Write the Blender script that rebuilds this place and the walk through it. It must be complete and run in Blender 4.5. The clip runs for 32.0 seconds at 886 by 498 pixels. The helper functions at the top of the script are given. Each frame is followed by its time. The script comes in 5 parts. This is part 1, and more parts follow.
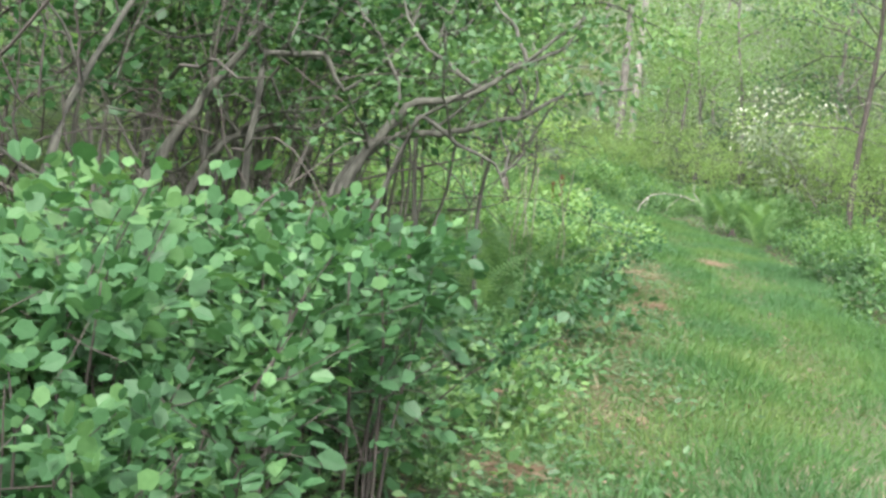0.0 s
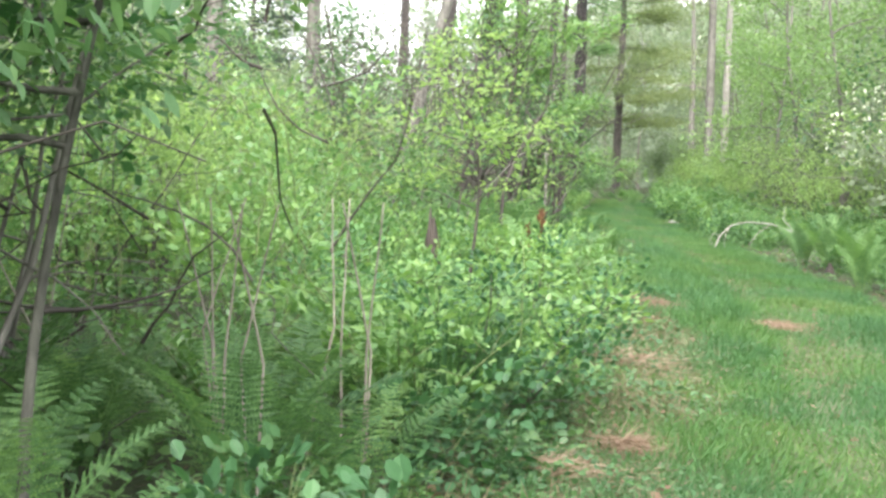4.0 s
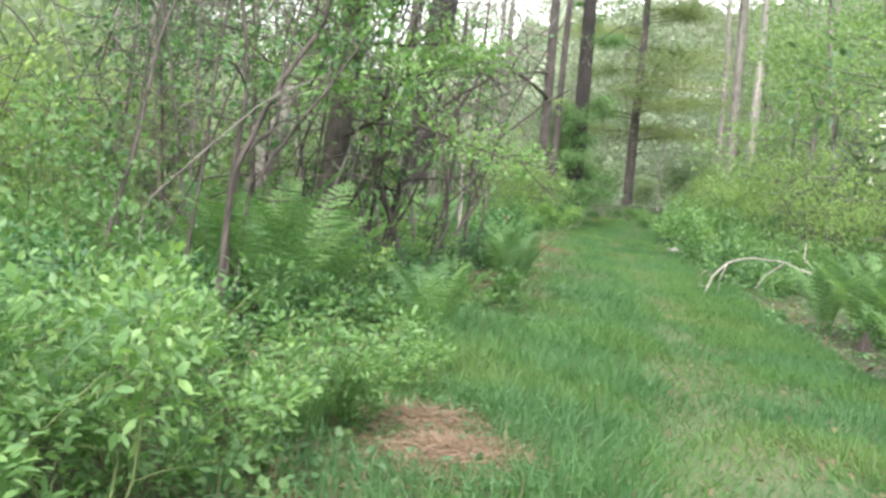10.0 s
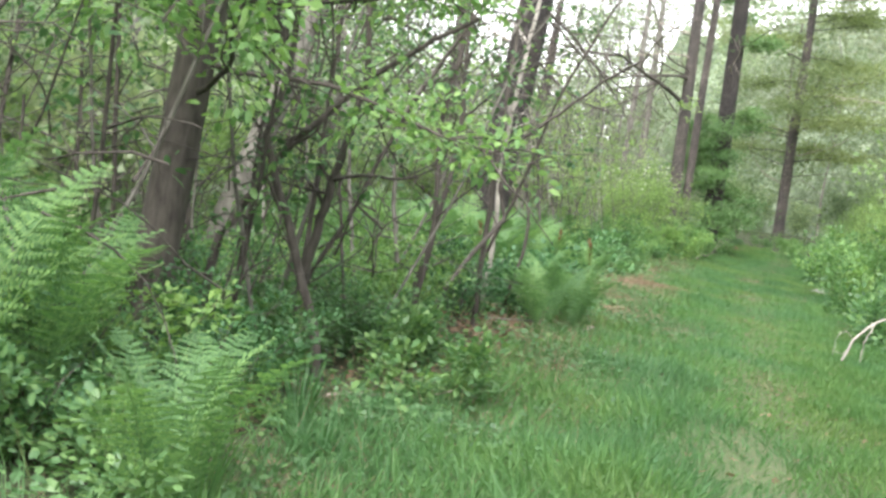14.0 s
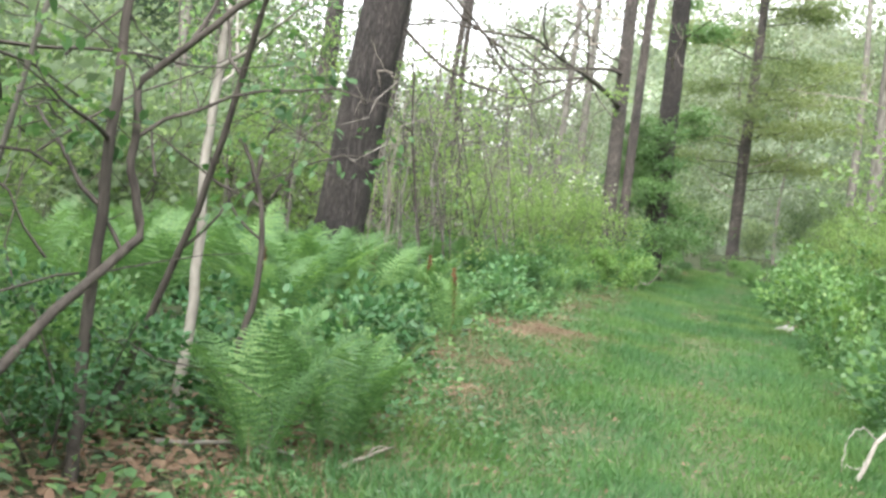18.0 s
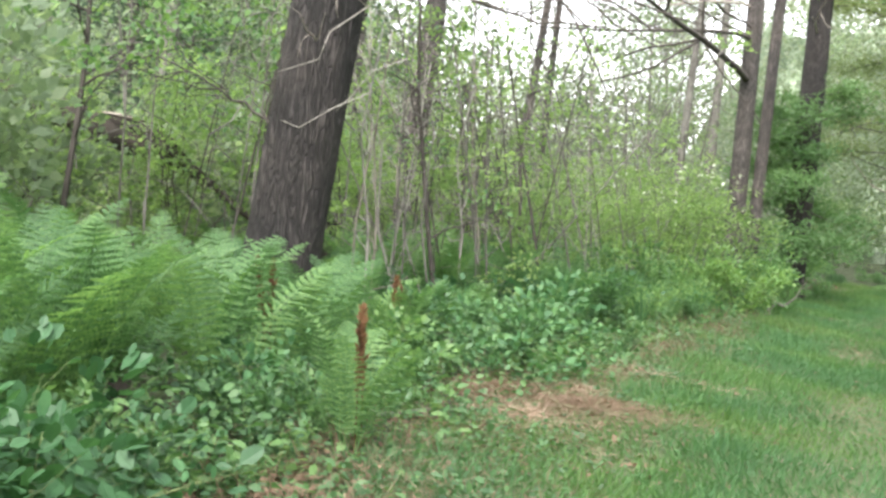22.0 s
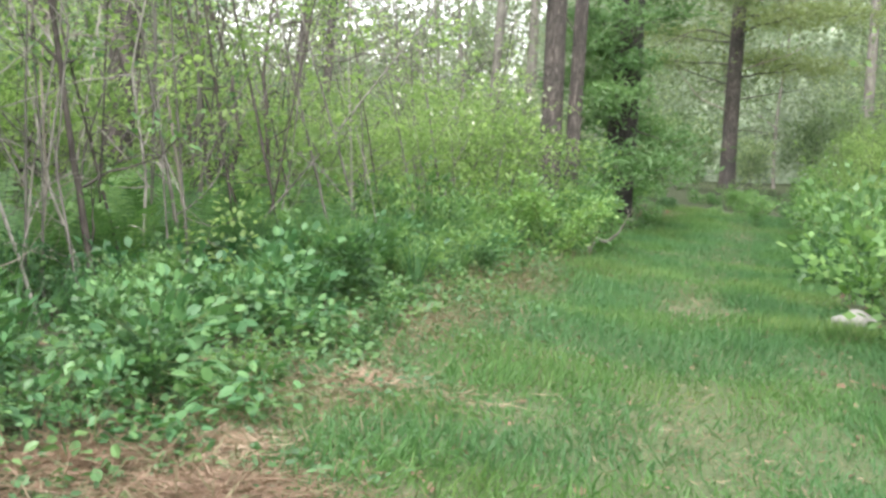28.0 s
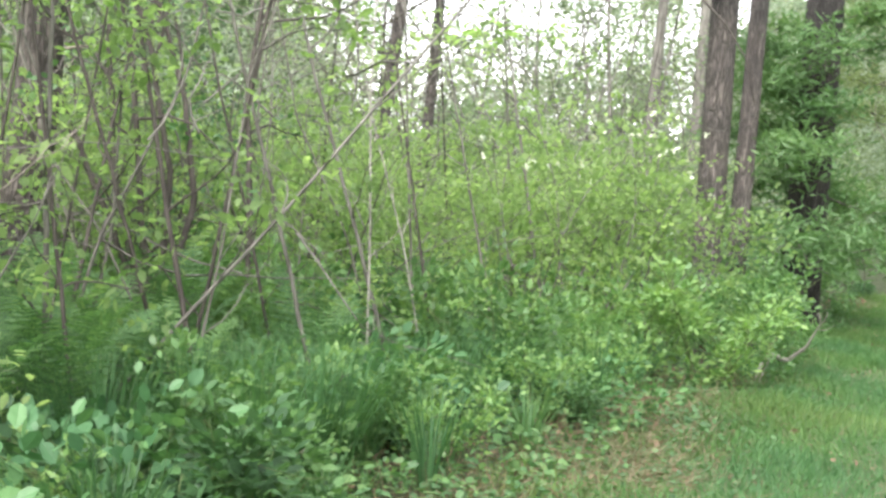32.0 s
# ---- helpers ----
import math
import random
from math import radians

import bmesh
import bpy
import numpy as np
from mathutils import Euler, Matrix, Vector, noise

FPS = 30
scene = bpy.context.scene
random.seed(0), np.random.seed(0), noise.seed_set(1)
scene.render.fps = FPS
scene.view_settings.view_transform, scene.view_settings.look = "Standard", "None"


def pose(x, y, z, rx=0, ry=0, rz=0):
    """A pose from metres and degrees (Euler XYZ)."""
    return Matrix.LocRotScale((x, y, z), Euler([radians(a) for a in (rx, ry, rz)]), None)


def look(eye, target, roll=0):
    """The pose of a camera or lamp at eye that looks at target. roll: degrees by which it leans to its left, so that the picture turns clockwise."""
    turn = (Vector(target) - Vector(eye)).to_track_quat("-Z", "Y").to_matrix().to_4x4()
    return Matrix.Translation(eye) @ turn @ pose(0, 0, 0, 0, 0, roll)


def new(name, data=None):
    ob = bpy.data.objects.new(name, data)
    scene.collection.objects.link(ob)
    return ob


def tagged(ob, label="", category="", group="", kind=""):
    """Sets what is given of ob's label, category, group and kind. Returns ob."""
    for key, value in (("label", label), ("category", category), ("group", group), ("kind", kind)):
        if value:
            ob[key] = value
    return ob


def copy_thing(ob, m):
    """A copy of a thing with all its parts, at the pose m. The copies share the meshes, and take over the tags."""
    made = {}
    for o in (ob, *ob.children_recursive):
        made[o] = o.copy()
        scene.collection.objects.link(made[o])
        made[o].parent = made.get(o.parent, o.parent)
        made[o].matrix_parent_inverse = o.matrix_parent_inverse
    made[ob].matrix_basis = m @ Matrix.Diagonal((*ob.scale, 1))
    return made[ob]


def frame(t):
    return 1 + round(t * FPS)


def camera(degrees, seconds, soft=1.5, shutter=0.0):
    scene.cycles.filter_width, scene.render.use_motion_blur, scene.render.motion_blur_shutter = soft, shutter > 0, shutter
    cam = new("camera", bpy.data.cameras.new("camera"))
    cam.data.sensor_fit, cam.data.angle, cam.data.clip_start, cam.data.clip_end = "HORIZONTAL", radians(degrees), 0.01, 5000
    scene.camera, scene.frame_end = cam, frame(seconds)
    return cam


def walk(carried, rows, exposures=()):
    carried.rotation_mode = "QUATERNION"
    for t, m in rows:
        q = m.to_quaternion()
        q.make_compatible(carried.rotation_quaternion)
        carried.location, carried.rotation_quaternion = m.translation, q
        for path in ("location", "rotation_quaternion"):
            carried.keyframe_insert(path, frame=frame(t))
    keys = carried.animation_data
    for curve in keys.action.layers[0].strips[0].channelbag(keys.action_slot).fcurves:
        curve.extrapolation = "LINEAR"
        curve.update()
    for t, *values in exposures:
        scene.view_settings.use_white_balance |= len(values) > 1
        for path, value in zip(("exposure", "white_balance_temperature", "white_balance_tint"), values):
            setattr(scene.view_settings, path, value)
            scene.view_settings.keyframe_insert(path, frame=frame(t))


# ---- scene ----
# ---------------------------------------------------------------- camera
cam = camera(38.80, 32.0, soft=2.9)
# seconds, eye x y z, heading (to the left of +y), pitch, lean
STEPS = [
    (0.0, -11.416, -17.676, 1.432, -21.17, -5.09, 4.74),
    (0.5, -10.922, -17.200, 1.441, -21.63, -4.84, 4.46),
    (1.0, -10.416, -16.741, 1.431, -19.53, -4.17, 2.47),
    (1.5, -9.987, -16.154, 1.390, -16.99, -4.17, 1.43),
    (2.0, -9.525, -15.582, 1.348, -13.77, -3.84, 2.87),
    (2.5, -9.138, -15.090, 1.339, -12.80, -3.72, 4.52),
    (3.0, -8.748, -14.531, 1.362, -14.28, -3.81, 2.72),
    (3.5, -8.280, -13.859, 1.367, -15.56, -3.37, 1.43),
    (5.5, -7.014, -11.742, 1.353, -15.52, -3.88, -0.02),
    (6.0, -6.459, -11.015, 1.331, -20.09, -4.64, 1.16),
    (6.5, -6.090, -10.381, 1.285, -20.15, -4.86, 3.15),
    (7.0, -5.707, -9.861, 1.252, -19.33, -4.12, 3.29),
    (7.5, -5.352, -9.330, 1.263, -14.59, -3.88, 3.80),
    (8.0, -5.027, -8.780, 1.264, -13.89, -3.89, 3.10),
    (8.5, -4.633, -8.221, 1.274, -14.71, -3.01, 2.90),
    (9.0, -4.334, -7.697, 1.236, -14.07, -3.04, 2.99),
    (9.5, -4.002, -7.209, 1.222, -15.14, -2.37, 3.00),
    (10.0, -3.684, -6.717, 1.246, -14.03, -3.04, 4.20),
    (10.5, -3.395, -6.201, 1.271, -14.29, -2.95, 2.99),
    (11.0, -3.020, -5.668, 1.263, -14.92, -3.44, 3.83),
    (11.5, -2.727, -5.111, 1.257, -14.68, -3.02, 5.54),
    (12.0, -2.399, -4.557, 1.255, -15.95, -2.70, 5.47),
    (12.5, -2.079, -3.970, 1.255, -13.00, -2.99, 4.52),
    (13.0, -1.885, -3.483, 1.236, -10.44, -2.90, 4.12),
    (13.5, -1.573, -2.903, 1.283, -8.74, -3.13, 5.32),
    (15.5, -0.551, -0.446, 1.302, -1.50, -1.36, 9.08),
    (16.0, -0.296, 0.385, 1.288, -3.91, -0.07, 5.33),
    (16.5, 0.024, 1.154, 1.309, -5.25, -1.62, 5.49),
    (17.0, 0.264, 1.924, 1.325, -5.72, -1.98, 4.85),
    (17.5, 0.665, 2.665, 1.278, -8.07, -2.10, 3.66),
    (18.0, 0.936, 3.420, 1.239, -8.72, -1.61, 5.98),
    (18.5, 1.218, 4.202, 1.220, -8.24, -1.86, 2.85),
    (19.0, 1.581, 4.907, 1.199, -7.27, -1.65, 3.26),
    (19.5, 1.847, 5.637, 1.177, -5.19, -1.32, 2.94),
    (20.0, 2.115, 6.361, 1.153, -5.73, -1.58, 3.99),
    (20.5, 2.366, 7.011, 1.166, -4.05, -2.76, 2.87),
    (21.0, 2.537, 7.681, 1.177, -3.83, -2.40, 2.23),
    (21.5, 2.789, 8.369, 1.187, -2.91, -2.00, 2.15),
    (22.0, 2.936, 8.923, 1.215, -2.16, -1.70, 5.11),
    (22.5, 3.095, 9.411, 1.250, -6.14, -1.40, 3.99),
    (23.0, 3.237, 9.731, 1.282, -5.66, -0.43, 4.23),
    (23.5, 3.225, 9.914, 1.310, -6.78, 1.28, 2.40),
    (24.0, 3.220, 9.920, 1.308, -8.12, 1.13, 3.38),
    (24.5, 3.213, 9.962, 1.298, -9.65, 0.69, 4.31),
    (25.0, 3.212, 9.975, 1.299, -10.12, 0.20, 5.26),
    (25.5, 3.186, 10.066, 1.292, -8.95, 0.35, 3.20),
    (26.0, 3.292, 10.270, 1.258, -11.66, -1.80, 1.95),
    (26.5, 3.536, 10.760, 1.270, -11.84, -4.23, -1.87),
    (28.5, 4.496, 13.044, 1.232, -9.05, -4.18, 3.17),
    (29.0, 4.667, 13.502, 1.204, -8.02, -2.58, 0.43),
    (29.5, 4.663, 13.976, 1.285, -6.24, -0.24, 0.45),
    (30.0, 4.822, 14.510, 1.402, -7.72, -1.18, 4.20),
    (30.5, 5.042, 15.104, 1.457, -5.17, -2.29, 2.82),
    (31.0, 5.235, 15.723, 1.501, -2.16, -2.48, 2.65),
    (31.5, 5.447, 16.442, 1.525, -3.21, -3.10, 1.46),
    (32.0, 5.636, 17.444, 1.384, -1.81, -1.89, 3.69),
]
walk(cam, [(t, Matrix.Translation((x, y, z)) @ pose(0, 0, 0, 0, 0, yaw) @ pose(0, 0, 0, 90 + pitch, 0, 0) @ pose(0, 0, 0, 0, 0, roll))
           for t, x, y, z, yaw, pitch, roll in STEPS], exposures=[(0.0, 2.48), (1.0, 2.64), (2.0, 2.76), (3.0, 2.7), (3.5, 2.66), (5.5, 2.32), (7.0, 2.24), (11.0, 2.42), (13.0, 2.42), (17.0, 2.45), (19.0, 2.35), (22.0, 2.36), (24.0, 2.12), (25.0, 2.18), (26.5, 2.3), (29.0, 2.42), (30.0, 2.38), (31.0, 2.58), (32.0, 2.56)])

# ---------------------------------------------------------------- light: a bright overcast sky
world = bpy.data.worlds.new("overcast_sky")
scene.world = world
world.use_nodes = True
wn, wl = world.node_tree.nodes, world.node_tree.links
sky = wn.new("ShaderNodeTexSky")
sky.sky_type, sky.sun_disc = "NISHITA", False
sky.sun_elevation, sky.sun_rotation = radians(50), radians(200)
sky.air_density, sky.dust_density, sky.ozone_density = 1.0, 1.2, 1.0
pale = wn.new("ShaderNodeHueSaturation")
pale.inputs["Saturation"].default_value = 0.12
wl.new(sky.outputs["Color"], pale.inputs["Color"])
back = wn["Background"]
wl.new(pale.outputs["Color"], back.inputs["Color"])
back.inputs["Strength"].default_value = 0.125
sun_data = bpy.data.lights.new("sun", "SUN")
sun_data.energy, sun_data.angle, sun_data.color = 1.5, radians(25), (1.0, 0.97, 0.9)
sun = new("sun", sun_data)
sun.matrix_world = look((-8.8, -24.2, 30.6), (0, 0, 0))


# ---------------------------------------------------------------- materials
def material(name, rough=0.7):
    m = bpy.data.materials.new(name)
    m.use_nodes = True
    b = m.node_tree.nodes["Principled BSDF"]
    b.inputs["Roughness"].default_value = rough
    return m, m.node_tree.nodes, m.node_tree.links, b


def noise_node(n, l, scale, detail=4.0, stretch=(1, 1, 1)):
    co = n.new("ShaderNodeTexCoord")
    mp = n.new("ShaderNodeMapping")
    mp.inputs["Scale"].default_value = stretch
    tx = n.new("ShaderNodeTexNoise")
    tx.inputs["Scale"].default_value, tx.inputs["Detail"].default_value = scale, detail
    l.new(co.outputs["Object"], mp.inputs["Vector"])
    l.new(mp.outputs["Vector"], tx.inputs["Vector"])
    return tx.outputs["Fac"]


def ramp(n, l, fac, stops):
    r = n.new("ShaderNodeValToRGB")
    while len(r.color_ramp.elements) < len(stops):
        r.color_ramp.elements.new(0.5)
    for e, (p, c) in zip(r.color_ramp.elements, stops):
        e.position, e.color = p, (*c, 1)
    l.new(fac, r.inputs["Fac"])
    return r.outputs["Color"]


def leaf_material(name, dark, mid, light, through_light=0.4, rough=0.45, patches=None):
    """A leaf: each island its own tint, light shining through."""
    m, n, l, b = material(name, rough)
    geo = n.new("ShaderNodeNewGeometry")
    info = n.new("ShaderNodeObjectInfo")
    add = n.new("ShaderNodeMath")
    add.operation = "MULTIPLY_ADD"
    l.new(info.outputs["Random"], add.inputs[0])
    add.inputs[1].default_value = 0.5
    sc = n.new("ShaderNodeMath")
    sc.operation = "MULTIPLY"
    sc.inputs[1].default_value = 0.42
    l.new(geo.outputs["Random Per Island"], sc.inputs[0])
    l.new(sc.outputs[0], add.inputs[2])
    col = ramp(n, l, add.outputs[0], [(0.0, dark), (0.5, mid), (1.0, light)])
    if patches:
        wide = noise_node(n, l, 0.55, 5)
        pm = n.new("ShaderNodeMix")
        pm.data_type, pm.blend_type = "RGBA", "MULTIPLY"
        pm.inputs["Factor"].default_value = 1.0
        l.new(col, pm.inputs["A"])
        l.new(ramp(n, l, wide, patches), pm.inputs["B"])
        col = pm.outputs["Result"]
    vein = noise_node(n, l, 60, 2)
    mix = n.new("ShaderNodeMix")
    mix.data_type, mix.blend_type = "RGBA", "MULTIPLY"
    mix.inputs["Factor"].default_value = 0.35
    l.new(col, mix.inputs["A"])
    l.new(ramp(n, l, vein, [(0.3, (0.6, 0.65, 0.6)), (0.7, (1.15, 1.1, 1.1))]), mix.inputs["B"])
    l.new(mix.outputs["Result"], b.inputs["Base Color"])
    b.inputs["Specular IOR Level"].default_value = 0.4
    tr = n.new("ShaderNodeBsdfTranslucent")
    br = n.new("ShaderNodeMix")
    br.data_type, br.blend_type = "RGBA", "MULTIPLY"
    br.inputs["Factor"].default_value = 1.0
    br.inputs["B"].default_value = (1.3, 1.4, 0.85, 1)
    l.new(mix.outputs["Result"], br.inputs["A"])
    l.new(br.outputs["Result"], tr.inputs["Color"])
    ms = n.new("ShaderNodeMixShader")
    ms.inputs["Fac"].default_value = through_light
    l.new(b.outputs[0], ms.inputs[1])
    l.new(tr.outputs[0], ms.inputs[2])
    l.new(ms.outputs[0], n["Material Output"].inputs["Surface"])
    return m


def bark_material(name, dark, light, scale=9, squash=0.18, bump=0.6):
    m, n, l, b = material(name, 0.9)
    f = noise_node(n, l, scale, 6, (1, 1, squash))
    g = noise_node(n, l, 1.3, 3)
    h = n.new("ShaderNodeMath")
    h.operation = "MULTIPLY_ADD"
    l.new(g, h.inputs[0])
    h.inputs[1].default_value = 0.5
    l.new(f, h.inputs[2])
    c = ramp(n, l, h.outputs[0], [(0.45, dark), (0.72, [(a + d) / 2 for a, d in zip(dark, light)]), (1.0, light)])
    l.new(c, b.inputs["Base Color"])
    bp = n.new("ShaderNodeBump")
    bp.inputs["Strength"].default_value, bp.inputs["Distance"].default_value = bump, 0.03
    l.new(f, bp.inputs["Height"])
    l.new(bp.outputs[0], b.inputs["Normal"])
    return m


def plated_bark(name, crack, plate, pale):
    """Old pine bark: long plates parted by dark furrows."""
    m, n, l, b = material(name, 0.92)
    co = n.new("ShaderNodeTexCoord")
    mp = n.new("ShaderNodeMapping")
    mp.inputs["Scale"].default_value = (1, 1, 0.13)
    l.new(co.outputs["Object"], mp.inputs["Vector"])
    warp = n.new("ShaderNodeTexNoise")
    warp.inputs["Scale"].default_value, warp.inputs["Detail"].default_value = 6, 4
    l.new(mp.outputs["Vector"], warp.inputs["Vector"])
    mv = n.new("ShaderNodeMix")
    mv.data_type, mv.blend_type = "RGBA", "LINEAR_LIGHT"
    mv.inputs["Factor"].default_value = 0.2
    l.new(mp.outputs["Vector"], mv.inputs["A"])
    l.new(warp.outputs["Color"], mv.inputs["B"])
    vo = n.new("ShaderNodeTexVoronoi")
    vo.feature = "DISTANCE_TO_EDGE"
    vo.inputs["Scale"].default_value = 27
    l.new(mv.outputs["Result"], vo.inputs["Vector"])
    edge = ramp(n, l, vo.outputs["Distance"], [(0.0, (0.1, 0.1, 0.1)), (0.2, (0.7, 0.7, 0.7)), (0.5, (1, 1, 1))])
    grain, wide = noise_node(n, l, 45, 5, (1, 1, 0.3)), noise_node(n, l, 1.6, 4)
    face = ramp(n, l, grain, [(0.3, plate), (0.72, pale)])
    mx = n.new("ShaderNodeMix")
    mx.data_type = "RGBA"
    l.new(edge, mx.inputs["Factor"])
    mx.inputs["A"].default_value = (*crack, 1)
    l.new(face, mx.inputs["B"])
    mw = n.new("ShaderNodeMix")
    mw.data_type, mw.blend_type = "RGBA", "MULTIPLY"
    mw.inputs["Factor"].default_value = 1.0
    l.new(mx.outputs["Result"], mw.inputs["A"])
    l.new(ramp(n, l, wide, [(0.35, (0.62, 0.62, 0.64)), (0.65, (1.25, 1.2, 1.16))]), mw.inputs["B"])
    l.new(mw.outputs["Result"], b.inputs["Base Color"])
    bp = n.new("ShaderNodeBump")
    bp.inputs["Strength"].default_value, bp.inputs["Distance"].default_value = 1.0, 0.03
    l.new(edge, bp.inputs["Height"])
    l.new(bp.outputs[0], b.inputs["Normal"])
    return m


LEAF = leaf_material("broad_leaf", (0.039, 0.084, 0.044), (0.1, 0.2, 0.088), (0.245, 0.385, 0.14), 0.42)
LEAF_GLOSS = leaf_material("waxy_leaf", (0.026, 0.075, 0.033), (0.07, 0.17, 0.073), (0.19, 0.34, 0.13), 0.34, 0.52)
LEAF_AIRY = leaf_material("airy_leaf", (0.12, 0.19, 0.085), (0.24, 0.345, 0.155), (0.44, 0.55, 0.28), 0.7, 0.6)
LEAF_CANOPY = leaf_material("sunlit_crown_leaf", (0.105, 0.175, 0.07), (0.185, 0.288, 0.13), (0.33, 0.445, 0.215), 0.55, 0.6)
LEAF_BRIGHT = leaf_material("young_leaf", (0.060, 0.125, 0.049), (0.154, 0.281, 0.111), (0.322, 0.462, 0.169), 0.46)
# darker copy of the broad leaf: thicket shade put into its colour
LEAF_DARK = leaf_material("shade_darkened_leaf", (0.019, 0.064, 0.023), (0.038, 0.113, 0.036), (0.072, 0.172, 0.051), 0.35)
# leaves of the far woods: distance haze painted into their pale colours
LEAF_FAR = leaf_material("hazed_far_leaf", (0.111, 0.156, 0.104), (0.249, 0.320, 0.226), (0.519, 0.561, 0.407), 0.58, 0.7)
LEAF_HAZE = leaf_material("haze_paled_leaf", (0.180, 0.217, 0.175), (0.265, 0.295, 0.249), (0.360, 0.384, 0.339), 0.5, 0.8)
# greyed far leaf: haze and the woods' shade put into the colour
LEAF_GREY = leaf_material("far_leaf_shade_and_haze", (0.07, 0.1, 0.068), (0.15, 0.195, 0.135), (0.25, 0.3, 0.205), 0.5, 0.7)
FERN = leaf_material("fern_green", (0.042, 0.1, 0.046), (0.13, 0.245, 0.1), (0.28, 0.43, 0.16), 0.46, 0.55)
NEEDLE = leaf_material("pine_needle", (0.10, 0.145, 0.068), (0.18, 0.23, 0.105), (0.27, 0.31, 0.15), 0.45, 0.5)
NEEDLE_DARK = leaf_material("dark_needle", (0.03, 0.055, 0.04), (0.055, 0.095, 0.062), (0.095, 0.145, 0.09), 0.3, 0.6)
NEEDLE_GREEN = leaf_material("young_needle", (0.065, 0.135, 0.058), (0.125, 0.22, 0.092), (0.2, 0.32, 0.14), 0.45, 0.5)
GRASS = leaf_material("path_grass", (0.042, 0.097, 0.045), (0.093, 0.187, 0.081), (0.207, 0.295, 0.130), 0.45, 0.6, [(0.34, (0.8, 0.9, 0.9)), (0.45, (0.9, 1.0, 0.95)), (0.54, (1.05, 1.1, 0.85)), (0.66, (1.5, 1.22, 1.0))])
STRAW = leaf_material("dry_straw", (0.15, 0.1, 0.072), (0.3, 0.21, 0.158), (0.46, 0.365, 0.29), 0.2, 0.7)
THATCH = leaf_material("dead_grass", (0.09, 0.085, 0.05), (0.15, 0.14, 0.085), (0.25, 0.21, 0.14), 0.2, 0.8)
RUST = leaf_material("cinnamon_frond", (0.075, 0.038, 0.02), (0.135, 0.066, 0.031), (0.2, 0.105, 0.048), 0.1, 0.8)
VERGE = leaf_material("verge_straw", (0.09, 0.085, 0.05), (0.17, 0.155, 0.095), (0.3, 0.265, 0.175), 0.2, 0.8)
PETAL = leaf_material("white_petal", (0.6, 0.62, 0.55), (0.72, 0.74, 0.66), (0.8, 0.8, 0.74), 0.3, 0.6)
LITTER = leaf_material("fallen_leaf", (0.1, 0.065, 0.045), (0.2, 0.13, 0.09), (0.36, 0.26, 0.19), 0.1, 0.8)
BARK_PINE = plated_bark("pine_bark", (0.03, 0.026, 0.025), (0.1, 0.086, 0.082), (0.21, 0.185, 0.175))
BARK_PINE_DARK = plated_bark("dark_pine_bark", (0.011, 0.0095, 0.0095), (0.04, 0.034, 0.034), (0.095, 0.083, 0.082))
BARK_GREY = bark_material("grey_bark", (0.05, 0.046, 0.04), (0.205, 0.192, 0.172), 14, 0.3, 0.5)
LIMB = bark_material("limb_bark", (0.015, 0.015, 0.012), (0.12, 0.118, 0.1), 18, 0.35, 1.0)
BARK_DARK = bark_material("dark_stem", (0.022, 0.018, 0.016), (0.1, 0.085, 0.076), 25, 0.3, 0.4)
BARK_PALE = bark_material("pale_bark", (0.16, 0.145, 0.13), (0.4, 0.37, 0.34), 12, 0.6, 0.3)
DEAD = bark_material("dead_wood", (0.12, 0.1, 0.085), (0.38, 0.33, 0.29), 16, 0.25, 0.4)
CHAR = bark_material("dark_wood", (0.012, 0.01, 0.009), (0.07, 0.055, 0.045), 14, 0.2, 0.6)
STALK = bark_material("green_stalk", (0.07, 0.11, 0.04), (0.16, 0.2, 0.08), 30, 0.3, 0.1)
STONE = bark_material("pale_stone", (0.15, 0.145, 0.138), (0.33, 0.32, 0.305), 7, 1.0, 0.5)


def ground_material():
    m, n, l, b = material("woodland_ground", 0.95)
    at = n.new("ShaderNodeAttribute")
    at.attribute_name = "turf"
    fine, wide = noise_node(n, l, 35, 6), noise_node(n, l, 0.9, 5)
    soil = ramp(n, l, fine, [(0.25, (0.018, 0.02, 0.01)), (0.5, (0.04, 0.05, 0.022)), (0.65, (0.055, 0.085, 0.03)), (0.85, (0.1, 0.09, 0.052))])
    turf = ramp(n, l, fine, [(0.2, (0.04, 0.06, 0.025)), (0.55, (0.085, 0.115, 0.048)), (0.85, (0.17, 0.17, 0.09))])
    worn = ramp(n, l, fine, [(0.2, (0.1, 0.085, 0.06)), (0.8, (0.27, 0.22, 0.16))])
    mixes = []
    for a, c, f in ((turf, worn, ramp(n, l, wide, [(0.56, (0, 0, 0)), (0.68, (1, 1, 1))])), (soil, None, at.outputs["Fac"])):
        mx = n.new("ShaderNodeMix")
        mx.data_type = "RGBA"
        l.new(f, mx.inputs["Factor"])
        l.new(a, mx.inputs["A"])
        l.new(c if c else mixes[0], mx.inputs["B"])
        mixes.append(mx.outputs["Result"])
    l.new(mixes[1], b.inputs["Base Color"])
    bp = n.new("ShaderNodeBump")
    bp.inputs["Strength"].default_value, bp.inputs["Distance"].default_value = 0.7, 0.05
    l.new(fine, bp.inputs["Height"])
    l.new(bp.outputs[0], b.inputs["Normal"])
    return m


